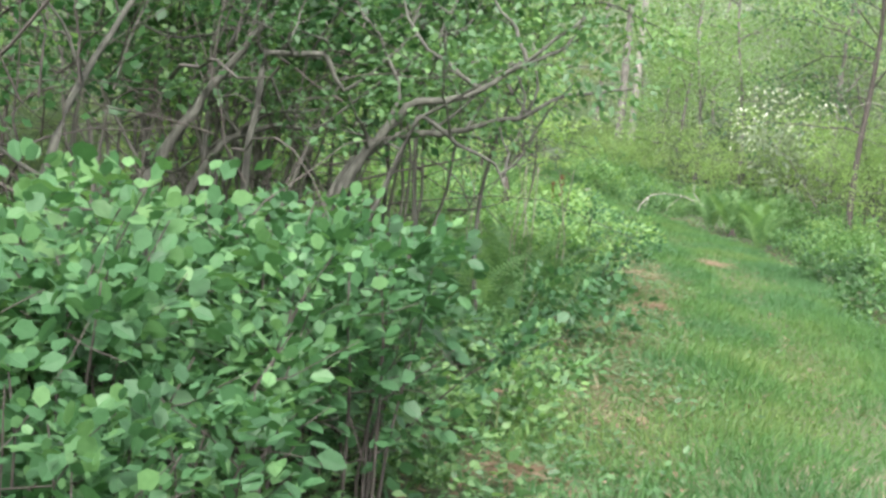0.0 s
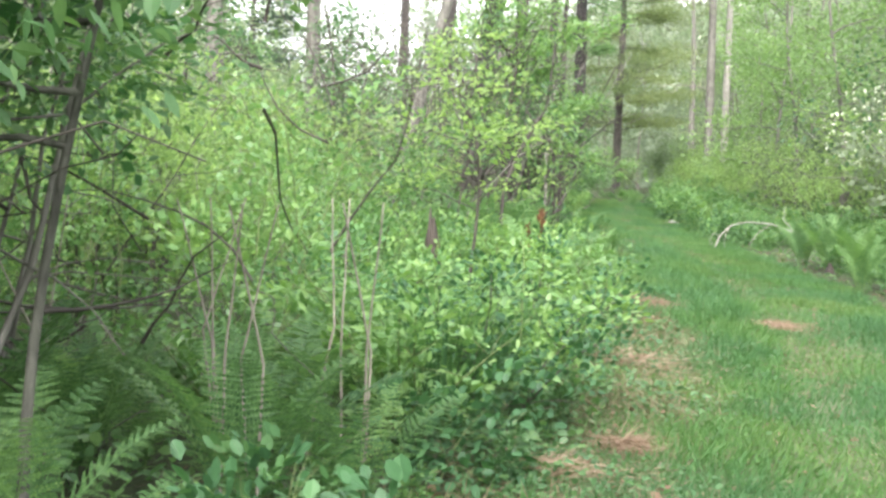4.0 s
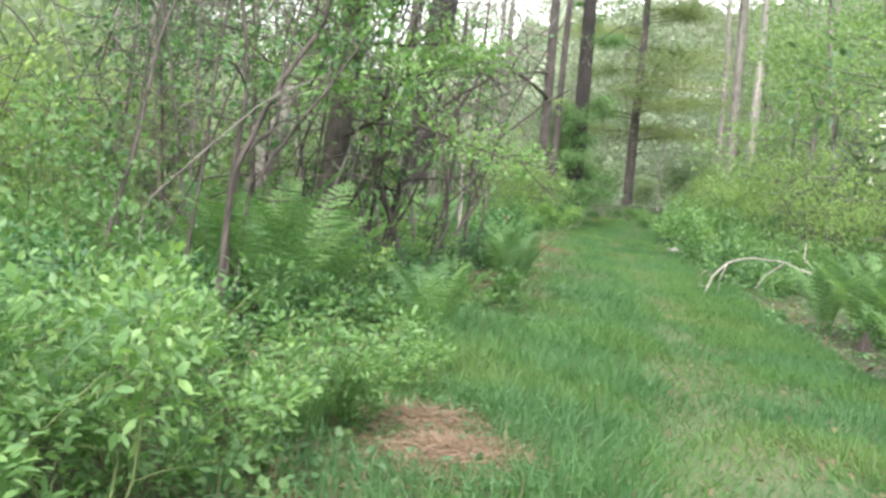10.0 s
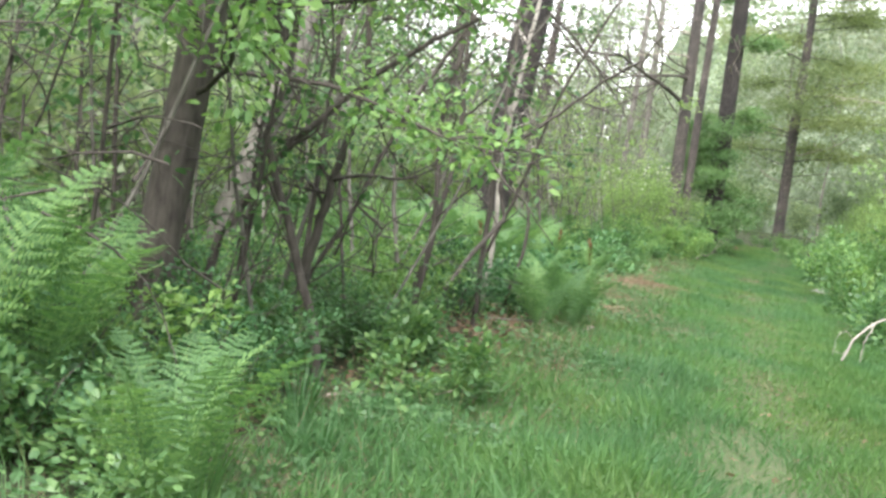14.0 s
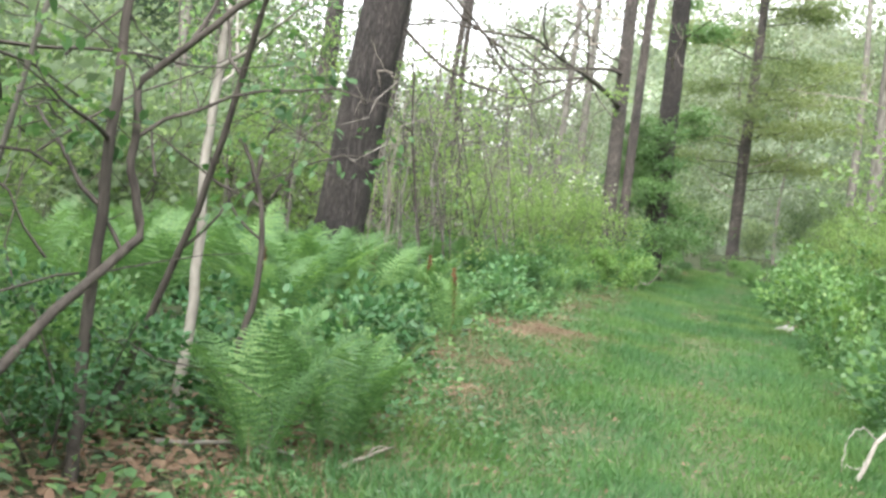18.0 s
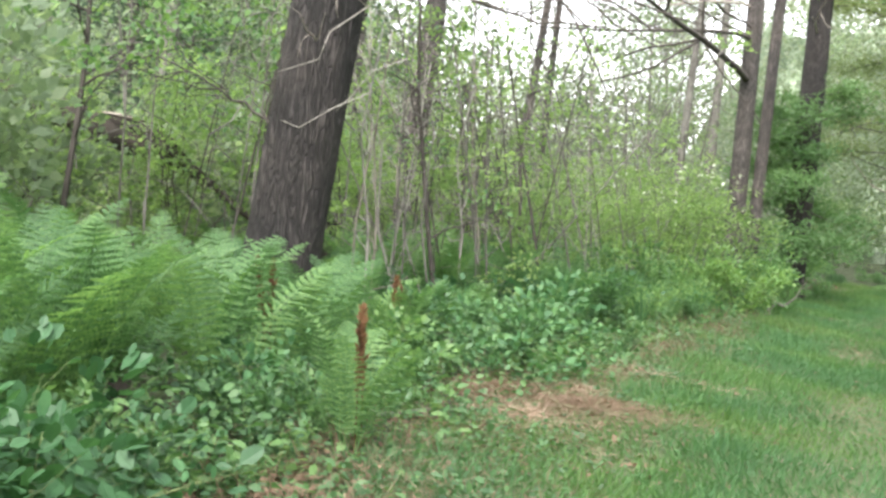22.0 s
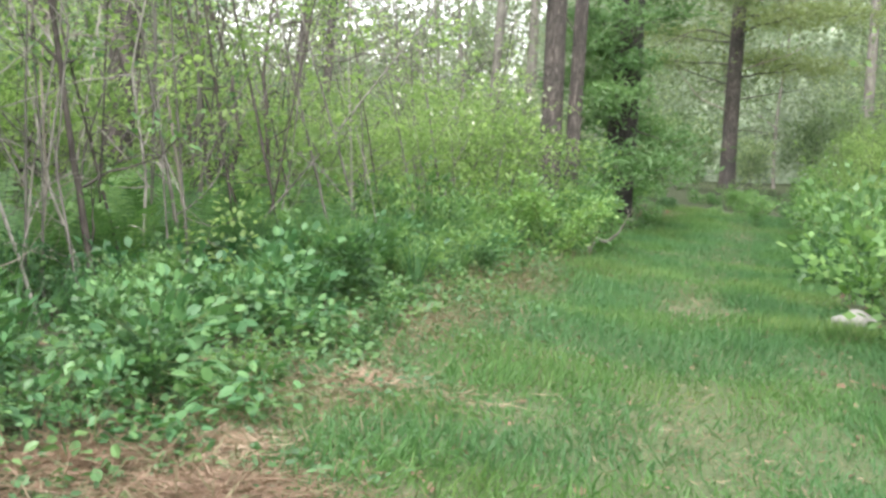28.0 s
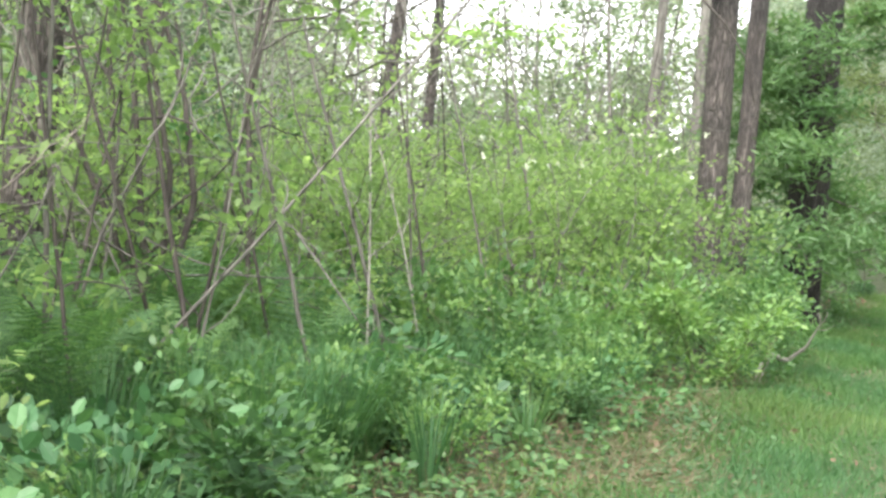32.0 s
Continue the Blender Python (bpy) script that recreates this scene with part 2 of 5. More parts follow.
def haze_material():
    """Far woods: the air's haze is put into the colour and a faint glow."""
    m, n, l, b = material("painted_haze_tree_line", 1.0)
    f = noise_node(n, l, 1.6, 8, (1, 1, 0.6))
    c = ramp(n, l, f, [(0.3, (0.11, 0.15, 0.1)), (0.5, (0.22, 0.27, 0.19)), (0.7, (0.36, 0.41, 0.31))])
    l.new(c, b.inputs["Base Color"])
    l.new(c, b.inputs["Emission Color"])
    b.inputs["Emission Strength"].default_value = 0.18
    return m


HAZE = haze_material()
GROUND = ground_material()

# ---------------------------------------------------------------- the plan
rng = np.random.default_rng(7)
EDGE_Y = (-40, -20, -16, -13, -10, -6.5, -3, 1.2, 5.5, 11, 15, 20, 24, 28, 35, 41, 48)
EDGE_L = (-23.5, -12.8, -10.8, -9.1, -7.2, -5.1, -3.5, -1.9, 0.1, 2.0, 3.2, 5.0, 6.5, 8.3, 11.9, 14.2, 16.5)
SIDE_Y = (-40, -20, -8.6, -4.2, 0.6, 6.3, 10.3, 17, 19, 25, 37, 42, 48)
SIDE_R = (-19.5, -9.3, -3.5, -0.9, 1.42, 3.75, 5.1, 7.7, 8.5, 10.4, 15.9, 17.6, 18.5)


def edge_left(y):
    return np.interp(y, EDGE_Y, EDGE_L)


def edge_right(y):
    return np.interp(y, SIDE_Y, SIDE_R)


# heaps of mown grass: x, y, width
HEAPS = [(-2.2, -1.2, 0.8), (-2.15, -0.45, 0.55), (-1.67, -2.68, 0.5), (-3.72, -3.6, 0.55), (-4.3, -4.85, 0.75), (-2.9, -2.6, 0.25), (-9.2, -13.0, 0.3), (-5.3, -7.4, 0.3), (-5.9, -7.9, 0.3),
         (3.75, 16.3, 0.55), (4.2, 16.85, 0.7), (3.7, 17.3, 0.55), (4.2, 17.6, 0.5), (4.95, 19.1, 0.55), (4.5, 22.2, 0.5), (7.3, 26.2, 0.35), (7.5, 26.6, 0.3), (2.45, 11.8, 0.25), (3.1, 13.7, 0.22)]


def verge_share(y):
    """How much of the left edge is trodden verge, along the path."""
    return np.interp(y, (-16, -13, -10, -2.2, -0.6, 8.5, 10, 28, 30), (0.1, 0.25, 0.9, 1, 0.12, 0.12, 0.8, 0.9, 0))


def rise(x, y):
    """Height of the ground: the path falls off to its right side and climbs at its end."""
    s = np.clip((np.asarray(y, float) - 34) / 12, 0, 1)
    base = 0.6 * s * s * (3 - 2 * s)
    l, r = edge_left(y), edge_right(y)
    across = np.clip((x - l) / (r - l), 0, 1)
    bank = 0.12 * np.clip((l - x) / 2.5, 0, 1) + 0.1 * np.clip((x - r) / 4, 0, 1) - 0.19 * across ** 1.3
    return base + bank + 0.035 * np.sin(0.9 * x + 0.4 * y) * np.sin(0.7 * y - 0.3 * x) + 0.02 * np.sin(2.3 * x + 1.1) * np.cos(2.1 * y)


# ---------------------------------------------------------------- mesh tools
class Geo:
    """Gathers points and faces of any corner count."""

    def __init__(self):
        self.v, self.f, self.n = [], [], 0

    def add(self, v, f):
        self.v.append(np.asarray(v, float).reshape(-1, 3))
        self.f.append(np.asarray(f) + self.n)
        self.n += len(self.v[-1])
        return self

    def mesh(self, name, mat, smooth=False):
        me = bpy.data.meshes.new(name)
        v = np.concatenate(self.v)
        loops = np.concatenate([f.ravel() for f in self.f])
        sizes = np.concatenate([np.full(len(f), f.shape[1]) for f in self.f])
        me.vertices.add(len(v))
        me.vertices.foreach_set("co", v.astype(np.float32).ravel())
        me.loops.add(len(loops))
        me.loops.foreach_set("vertex_index", loops.astype(np.int32))
        me.polygons.add(len(sizes))
        me.polygons.foreach_set("loop_start", np.concatenate([[0], np.cumsum(sizes)[:-1]]).astype(np.int32))
        me.polygons.foreach_set("use_smooth", np.full(len(sizes), smooth))
        me.update(calc_edges=True)
        me.materials.append(mat)
        return me


def tube(geo, pts, radii, sides=6):
    """A tapered limb through points."""
    pts = np.asarray(pts, float)
    radii = np.broadcast_to(radii, len(pts))
    d = np.gradient(pts, axis=0)
    d /= np.linalg.norm(d, axis=1)[:, None] + 1e-9
    up = np.where(np.abs(d[:, 2:3]) > 0.9, [[1.0, 0, 0]], [[0, 0, 1.0]])
    a = np.cross(d, up)
    a /= np.linalg.norm(a, axis=1)[:, None] + 1e-9
    b = np.cross(d, a)
    ang = np.arange(sides) * 2 * np.pi / sides
    ring = pts[:, None] + radii[:, None, None] * (np.cos(ang)[None, :, None] * a[:, None] + np.sin(ang)[None, :, None] * b[:, None])
    k = len(pts)
    i, j = np.meshgrid(np.arange(k - 1), np.arange(sides), indexing="ij")
    i, j = i.ravel(), j.ravel()
    nx = (j + 1) % sides
    geo.add(ring.reshape(-1, 3), np.stack([i * sides + j, i * sides + nx, (i + 1) * sides + nx, (i + 1) * sides + j], 1))
    tip = geo.n
    geo.add(pts[-1:], np.zeros((0, 3), int))
    geo.f.append(np.array([[tip - sides + q, tip - sides + (q + 1) % sides, tip] for q in range(sides)]))


def unit(v):
    return v / (np.linalg.norm(v, axis=-1, keepdims=True) + 1e-9)


def leaves(geo, at, along, size, wide=0.5, fold=0.25, droop=0.0, r=rng):
    """Leaves with a folded midrib: at the points, pointing along, of these lengths."""
    n = len(at)
    along = unit(along)
    size = np.broadcast_to(size, n)[:, None]
    side = unit(np.cross(along, unit(r.normal(size=(n, 3)) * 0.45 + [0, 0, 1])))
    nor = np.cross(side, along)
    w = size * wide * 0.5
    base = at
    m1 = at + along * size * 0.33 - nor * w * fold
    m2 = at + along * size * 0.72 - nor * w * fold - [0, 0, 1] * size * droop * 0.3
    tip = at + along * size - [0, 0, 1] * size * droop
    l1, r1 = m1 + side * w + nor * w * fold, m1 - side * w + nor * w * fold
    l2, r2 = m2 + side * w * 0.8 + nor * w * fold, m2 - side * w * 0.8 + nor * w * fold
    v = np.stack([base, l1, l2, tip, r2, r1], 1).reshape(-1, 3)
    o = np.arange(n)[:, None] * 6
    geo.add(v, np.concatenate([o + [0, 1, 2, 3], o + [0, 3, 4, 5]]))


def round_leaves(geo, at, along, size, wide=0.6, fold=0.25, droop=0.15, r=rng):
    """Large leaves near the path: rounded outline, folded and curling along the midrib."""
    n = len(at)
    along = unit(along)
    size = np.broadcast_to(size, n)[:, None]
    side = unit(np.cross(along, unit(r.normal(size=(n, 3)) * 0.45 + [0, 0, 1])))
    nor = np.cross(side, along)
    rows = []
    curl = r.uniform(-0.1, 0.3, n)[:, None]
    for t, w in ((0.0, 0.04), (0.14, 0.55), (0.36, 0.95), (0.6, 1.0), (0.82, 0.7), (0.95, 0.3), (1.0, 0.03)):
        mid = at + along * size * t - nor * size * curl * t * t - [0, 0, 1] * size * droop * t * t
        half = size * wide * 0.5 * w
        rows += [mid + side * half + nor * half * fold, mid, mid - side * half + nor * half * fold]
    v = np.stack(rows, 1).reshape(-1, 3)
    o = np.arange(n)[:, None] * 21
    geo.add(v, np.concatenate([o + np.array([a, a + 1, a + 4, a + 3]) for a in (0, 1, 3, 4, 6, 7, 9, 10, 12, 13, 15, 16)]))


def slips(geo, at, along, size, wide=0.2, r=rng):
    """Narrow blades, one four-cornered face each."""
    n = len(at)
    along = unit(along)
    size = np.broadcast_to(size, n)[:, None]
    side = unit(np.cross(along, r.normal(size=(n, 3)))) * size * wide * 0.5
    v = np.stack([at, at + along * size * 0.5 + side, at + along * size, at + along * size * 0.5 - side], 1).reshape(-1, 3)
    geo.add(v, np.arange(n)[:, None] * 4 + [0, 1, 2, 3])


def part(name, mesh, parent, label=""):
    ob = new(name, mesh)
    ob.parent = parent
    return tagged(ob, label) if label else ob


def thing(name, label, category, group="", kind=""):
    return tagged(new(name), label, category, group, kind)


def bend(start, direction, length, steps, r, wander=0.25, lift=0.0):
    """A wandering limb line."""
    pts = [np.array(start, float)]
    d = unit(np.array(direction, float))
    for _ in range(steps):
        d = unit(d + r.normal(size=3) * wander + [0, 0, lift])
        pts.append(pts[-1] + d * length / steps)
    return np.array(pts)


CLEAR = ((-2.7, 1.25, 0.85), (-2.85, 0.0, 0.6), (-5.6, -4.9, 0.75), (5.0, 10.0, 0.8), (5.9, 9.3, 0.8), (9.93, 23.1, 0.95), (-0.2, 21.3, 0.8), (0.5, 21.3, 0.7))


def plant(proto, x, y, turn=None, size=1.0, sink=0.03, tilt=0.0):
    """A copy of a plant on the ground, but not where it would hide the stone, the dead branch, a snag or the fallen log."""
    if any((x - a) ** 2 + (y - c) ** 2 < d * d for a, c, d in CLEAR):
        return None
    turn = rng.uniform(0, 360) if turn is None else turn
    ob = copy_thing(proto, pose(x, y, float(rise(x, y)) - sink, tilt, 0, turn))
    ob.scale = (size, size, size)
    return ob


STORE = []


def keep(proto):
    STORE.append(proto)
    return proto


# ---------------------------------------------------------------- ground
def build_ground():
    xs = np.concatenate([[-600, -300, -150, -90, -60], np.arange(-40, 46, 0.5), [60, 90, 150, 300, 600]])
    ys = np.concatenate([[-600, -300, -150, -80, -50], np.arange(-34, 66, 0.5), [80, 110, 160, 300, 600]])
    X, Y = np.meshgrid(xs, ys, indexing="ij")
    Z = rise(X, Y)
    g = Geo()
    nx, ny = X.shape
    i, j = np.meshgrid(np.arange(nx - 1), np.arange(ny - 1), indexing="ij")
    i, j = i.ravel(), j.ravel()
    g.add(np.stack([X, Y, Z], -1).reshape(-1, 3), np.stack([i * ny + j, (i + 1) * ny + j, (i + 1) * ny + j + 1, i * ny + j + 1], 1))
    me = g.mesh("ground", GROUND, True)
    l, r = edge_left(Y), edge_right(Y)
    turf = np.clip(np.minimum(np.minimum(X - l, r - X), 39.5 - Y) / 0.7 + 0.6, 0, 1)
    at = me.attributes.new("turf", "FLOAT", "POINT")
    at.data.foreach_set("value", turf.ravel().astype(np.float32))
    return tagged(new("ground", me), "woodland floor with a mown grass path", "ground", kind="structure")


build_ground()


def build_grass():
    """Short mown grass on the path, thinner where it is worn."""
    n = 400000
    y = rng.uniform(-19, 39.5, n * 2)
    y = y[rng.random(n * 2) < np.clip(1.2 - np.abs(y - 8) / 70, 0.3, 1)][:n]
    n = len(y)
    u = rng.uniform(-0.08, 1.06, n)
    l, r = edge_left(y), edge_right(y)
    x = l + (r - l) * u
    wear = np.sin(1.7 * x + 0.6 * y) * np.sin(1.3 * y - 0.8 * x) + 0.5 * np.sin(4.1 * x - 2.2 * y)
    mid = 0.85 * np.exp(-((u - 0.58) / 0.1) ** 2) * (0.4 + 0.6 * (np.sin(0.8 * y) > -0.2)) + 0.5 * np.exp(-((u - 0.03) / 0.06) ** 2) + 0.5 * sum(np.exp(-(((x - a) / 0.7) ** 2 + ((y - b) / 1.3) ** 2)) for a, b in ((-0.95, -1.6), (-0.7, -0.9), (4.9, 14.6), (7.0, 19.1), (6.2, 18.0), (1.6, 5.2), (-2.2, -4.8), (8.2, 24)))
    verge = np.clip((x - l - 0.1 + 0.3 * np.sin(2.1 * y) * np.sin(3.7 * x)) / 0.7, 0, 1)
    verge = 1 - (1 - verge) * verge_share(y) * 0.8
    ok = rng.random(n) < np.clip(0.95 - 0.35 * (wear > 0.7) - 0.55 * mid, 0.2, 1) * (0.3 + 0.7 * verge)
    x, y, u, wear, verge = x[ok], y[ok], u[ok], wear[ok], verge[ok]
    n = len(x)
    clump = np.clip(0.5 + 0.6 * np.sin(2.6 * x + 1.1 * y + 1.3 * np.sin(0.8 * y)) * np.sin(1.9 * y - 1.4 * x), 0, 1) * np.clip(np.abs(u - 0.56) * 5, 0.15, 1)
    h = rng.uniform(0.05, 0.12, n) * (1 + 0.9 * clump) * (1 + 0.55 * np.exp(-((y - 1) / 4.5) ** 2) * (u < 0.5)) * (1 - 0.75 * np.clip(sum(np.exp(-((x - a) ** 2 + (y - b) ** 2) / (0.55 * w) ** 2) for a, b, w in HEAPS), 0, 1)) * (1 - 0.25 * (wear > 0.7)) * (0.6 + 0.4 * verge)
    at = np.stack([x, y, rise(x, y) - 0.005], 1)
    lean = rng.normal(size=(n, 3)) * [0.55, 0.55, 0.1] + np.stack([0.3 * np.sin(1.7 * y + 2.1 * x), 0.3 * np.sin(2.3 * x - 1.2 * y), 1.0 + 0 * x], 1)
    g = Geo()
    side = unit(np.cross(lean, rng.normal(size=(n, 3)))) * rng.uniform(0.0025, 0.0055, n)[:, None]
    mid_p = at + unit(lean) * h[:, None] * 0.55
    tip = mid_p + unit(lean + rng.normal(size=(n, 3)) * 0.5) * h[:, None] * 0.5
    v = np.stack([at, mid_p + side, tip, mid_p - side], 1).reshape(-1, 3)
    g.add(v, np.arange(n)[:, None] * 4 + [0, 1, 2, 3])
    tagged(new("path_grass", g.mesh("path_grass", GRASS)), "short bright green mown grass on the path", "grass", kind="stuff")


build_grass()


# ---------------------------------------------------------------- plants
def sprays(line, n, reach, r, low=0.25, lift=0.4):
    """Leaves in clusters round the upper part of a limb: their places and outward directions."""
    m = max(n // 11, 5)
    s = low + (1 - low) * np.sqrt(r.random(m))
    k = s * (len(line) - 1)
    i = np.minimum(k.astype(int), len(line) - 2)
    p = line[i] + (line[i + 1] - line[i]) * (k - i)[:, None]
    out = unit(r.normal(size=(m, 3)) * [1, 1, 0.6])
    p = p + out * reach * np.sqrt(r.random(m))[:, None] * 1.05
    which = r.integers(m, size=n)
    off = np.clip(r.normal(size=(n, 3)), -1.5, 1.5) * [1, 1, 0.6] * reach * 0.27
    return p[which] + off, unit(out[which] * 0.7 + unit(off) * 0.6 + [0, 0, lift] + r.normal(size=(n, 3)) * 0.35)


def shrub(name, label, category, height, spread, stems, per_stem, leaf, mat, bark, wide=0.6, seed=1, low=0.25, reach=0.2, thick=0.008, droop=0.15, plain=False):
    r = np.random.default_rng(seed)
    top = thing(name, label, category)
    g, joined = Geo(), Geo()
    for k in range(stems):
        a = 2 * np.pi * (k + r.random() * 0.8) / stems
        out = np.array([np.cos(a), np.sin(a), 0]) * r.uniform(0.25, 1) * spread / height
        line = bend([np.cos(a) * 0.06, np.sin(a) * 0.06, 0], out + [0, 0, 1], height * r.uniform(0.75, 1.1), 6, r, 0.14)
        sg = joined if plain else Geo()
        tube(sg, line, np.linspace(thick, thick * 0.3, 7), 5)
        p, d = sprays(line, per_stem, reach, r, low)
        p[:, 2] = np.maximum(p[:, 2], 0.04)
        if plain:
            slips(g, p, d, leaf * r.uniform(0.6, 1.25, per_stem), wide * 1.15, r)
        else:
            (round_leaves if leaf > 0.069 else leaves)(g, p, d, leaf * r.uniform(0.55, 1.2, per_stem), wide, 0.25, droop, r)
        for q in range(4):
            t = bend(line[r.integers(2, 6)], r.normal(size=3) * [1, 1, 0.3] + [0, 0, 0.5], reach * 1.6, 3, r, 0.2)
            tube(sg, t, np.linspace(thick * 0.35, thick * 0.15, 4), 4)
        if not plain:
            part("stem", sg.mesh("stem", bark, True), top)
    if plain:
        tagged(part("brushwood", joined.mesh("brushwood", bark, True), top), kind="stuff")
    part("foliage", g.mesh("foliage", mat), top)
    return keep(top)


def frond_mesh(length, mat, seed, pairs=23, broad=0.165):
    """A feathery frond: a grooved stalk, pairs of side leaves, each cut into small lobes."""
    r = np.random.default_rng(seed)
    s = np.linspace(0, 1, 9)
    line = np.stack([length * 0.41 * s ** 1.8, 0.05 * length * np.sin(s * 2) * r.normal(), length * (1.02 * s - 0.22 * s ** 3)], 1)
    g = Geo()
    tube(g, line, np.linspace(0.006, 0.0015, 9), 4)
    q = np.linspace(0.2, 0.985, pairs)
    k = q * 8
    i = np.minimum(k.astype(int), 7)
    p = line[i] + (line[i + 1] - line[i]) * (k - i)[:, None]
    d = unit(line[i + 1] - line[i])
    ln = length * broad * np.minimum(1, (q - 0.1) * 3.2) * (1 - q) ** 0.6 * 1.35 + 0.012
    nor = unit(np.cross(d, [0, 1, 0]))
    lobes = 9
    for sgn in (-1, 1):
        along = unit(np.array([0, sgn, 0]) + d * 0.3 + nor * 0.1 + r.normal(size=(pairs, 3)) * 0.1)
        sz = (ln * r.uniform(0.88, 1.1, pairs))[:, None]
        across = unit(np.cross(along, nor))
        for m in range(lobes):
            u = (m + 0.3) / lobes
            at = p + along * sz * u - nor * sz * 0.16 * u * u
            half = 0.0138 * length * (1 - 0.75 * u ** 1.6) * np.minimum(1, sz / (0.07 * length) + 0.15)
            step = along * sz / lobes
            for way in (-1, 1):
                tip = at + across * half * way + step * 0.75 - nor * half * 0.25
                v = np.stack([at, at + step * 0.95, tip + step * 0.1, tip - step * 0.25], 1)
                o = np.arange(pairs)[:, None] * 4
                g.add(v.reshape(-1, 3), o + [0, 1, 2, 3])
    return g.mesh("frond", mat)


def spike_mesh(length, seed):
    """The stiff rust-coloured spore frond."""
    r = np.random.default_rng(seed)
    g = Geo()
    line = bend([0, 0, 0], [0.08, 0, 1], length, 6, r, 0.03)
    tube(g, line, np.linspace(0.006, 0.003, 7), 5)
    n = 150
    k = r.uniform(3.0, 5.95, n)
    i = k.astype(int)
    p = line[i] + (line[i + 1] - line[i]) * (k - i)[:, None]
    slips(g, p, r.normal(size=(n, 3)) * [0.5, 0.5, 0.1] + [0, 0, 1.1], r.uniform(0.03, 0.06, n), 0.35, r)
    return g.mesh("spore_frond", RUST)


FRONDS = [frond_mesh(1.0, FERN, s) for s in (3, 4, 5)]
SPIKES = [spike_mesh(0.82, s) for s in (1, 2)]


def fern(label, count, spikes, seed, spread=1.0):
    r = np.random.default_rng(seed)
    top = thing("fern", label, "fern", "ferns beside the path")
    for k in range(count):
        f = part("frond", FRONDS[k % 3], top)
        a = 360 * (k + r.uniform(-0.3, 0.3)) / count
        f.matrix_basis = pose(0.05 * math.cos(radians(a)), 0.05 * math.sin(radians(a)), 0, r.uniform(-6, 6), r.uniform(-14, 14) * spread, a) @ Matrix.Scale(r.uniform(0.8, 1.1), 4)
    for k in range(spikes):
        f = part("spore_frond", SPIKES[k % 2], top, "upright rust-brown spore frond")
        f.matrix_basis = pose(r.uniform(-0.08, 0.08), r.uniform(-0.08, 0.08), 0, r.uniform(-9, 9), r.uniform(-9, 9), r.uniform(0, 360)) @ Matrix.Scale(r.uniform(0.9, 1.1), 4)
    return keep(top)


def grass_tuft(label, height, n, seed, mat=GRASS, name="grass_tuft", foot=0.08, blade=0.004):
    r = np.random.default_rng(seed)
    top = thing(name, label, "grass")
    g = Geo()
    a = r.uniform(0, 2 * np.pi, n)
    out = np.stack([np.cos(a), np.sin(a), np.zeros(n)], 1)
    at = out * r.uniform(0, foot, n)[:, None]
    h = height * r.uniform(0.6, 1.15, n)[:, None]
    lean = out * r.uniform(0.1, 0.7, n)[:, None]
    side = np.cross(out, [0, 0, 1]) * blade
    m1, m2 = at + (lean * 0.35 + [0, 0, 0.5]) * h, at + (lean * 0.9 + [0, 0, 0.88]) * h
    tip = at + (lean * 1.5 + [0, 0, 0.95]) * h
    v = np.stack([at - side, at + side, m1 + side, m2 + side * 0.7, tip, m2 - side * 0.7, m1 - side], 1).reshape(-1, 3)
    o = np.arange(n)[:, None] * 7
    g.add(v, np.concatenate([o + [0, 1, 2, 6], o + [6, 2, 3, 5]]))
    g.f.append(o + [5, 3, 4])
    tagged(part("foliage", g.mesh("foliage", mat), top), kind="stuff")
    return keep(top)


def trunk_mesh(height, r0, r1, mat, seed, sides=20, rows=24, ridge=0.03, lean=(0, 0), flare=0.35, crook=0.06):
    """A trunk with ridged bark and a flared foot; gives its middle line too."""
    r = np.random.default_rng(seed)
    s = np.linspace(0, 1, rows) ** 1.4
    c1, c2 = r.uniform(0, 6.3, 2)
    line = np.stack([lean[0] * s * height + crook * np.sin(s * 5 + c1) * s * height * 0.15, lean[1] * s * height + crook * np.sin(s * 4 + c2) * s * height * 0.15, s * height], 1)
    ang = np.arange(sides) * 2 * np.pi / sides
    rad = (r1 + (r0 - r1) * (1 - s) ** 0.8) * (1 + flare * np.exp(-s * height / 0.25))
    A, S = np.meshgrid(ang, s * height)
    wav = np.sin(A * 17 + 2.3 * np.sin(S * 3.1) + c1) * np.sin(S * 4.3 + A * 2 + c2) * 0.6 + np.sin(A * 23 - 1.9 * np.sin(S * 5.7 + c2)) * 0.4
    R = rad[:, None] * (1 + ridge * wav + 0.03 * np.sin(A * 3 + c2))
    v = np.stack([line[:, None, 0] + R * np.cos(A), line[:, None, 1] + R * np.sin(A), S + 0 * A], -1)
    i, j = np.meshgrid(np.arange(rows - 1), np.arange(sides), indexing="ij")
    i, j = i.ravel(), j.ravel()
    nx = (j + 1) % sides
    g = Geo()
    g.add(v.reshape(-1, 3), np.stack([i * sides + j, i * sides + nx, (i + 1) * sides + nx, (i + 1) * sides + j], 1))
    return g.mesh("trunk", mat, True), line


def on_line(line, z):
    return np.array([np.interp(z, line[:, 2], line[:, 0]), np.interp(z, line[:, 2], line[:, 1]), z])


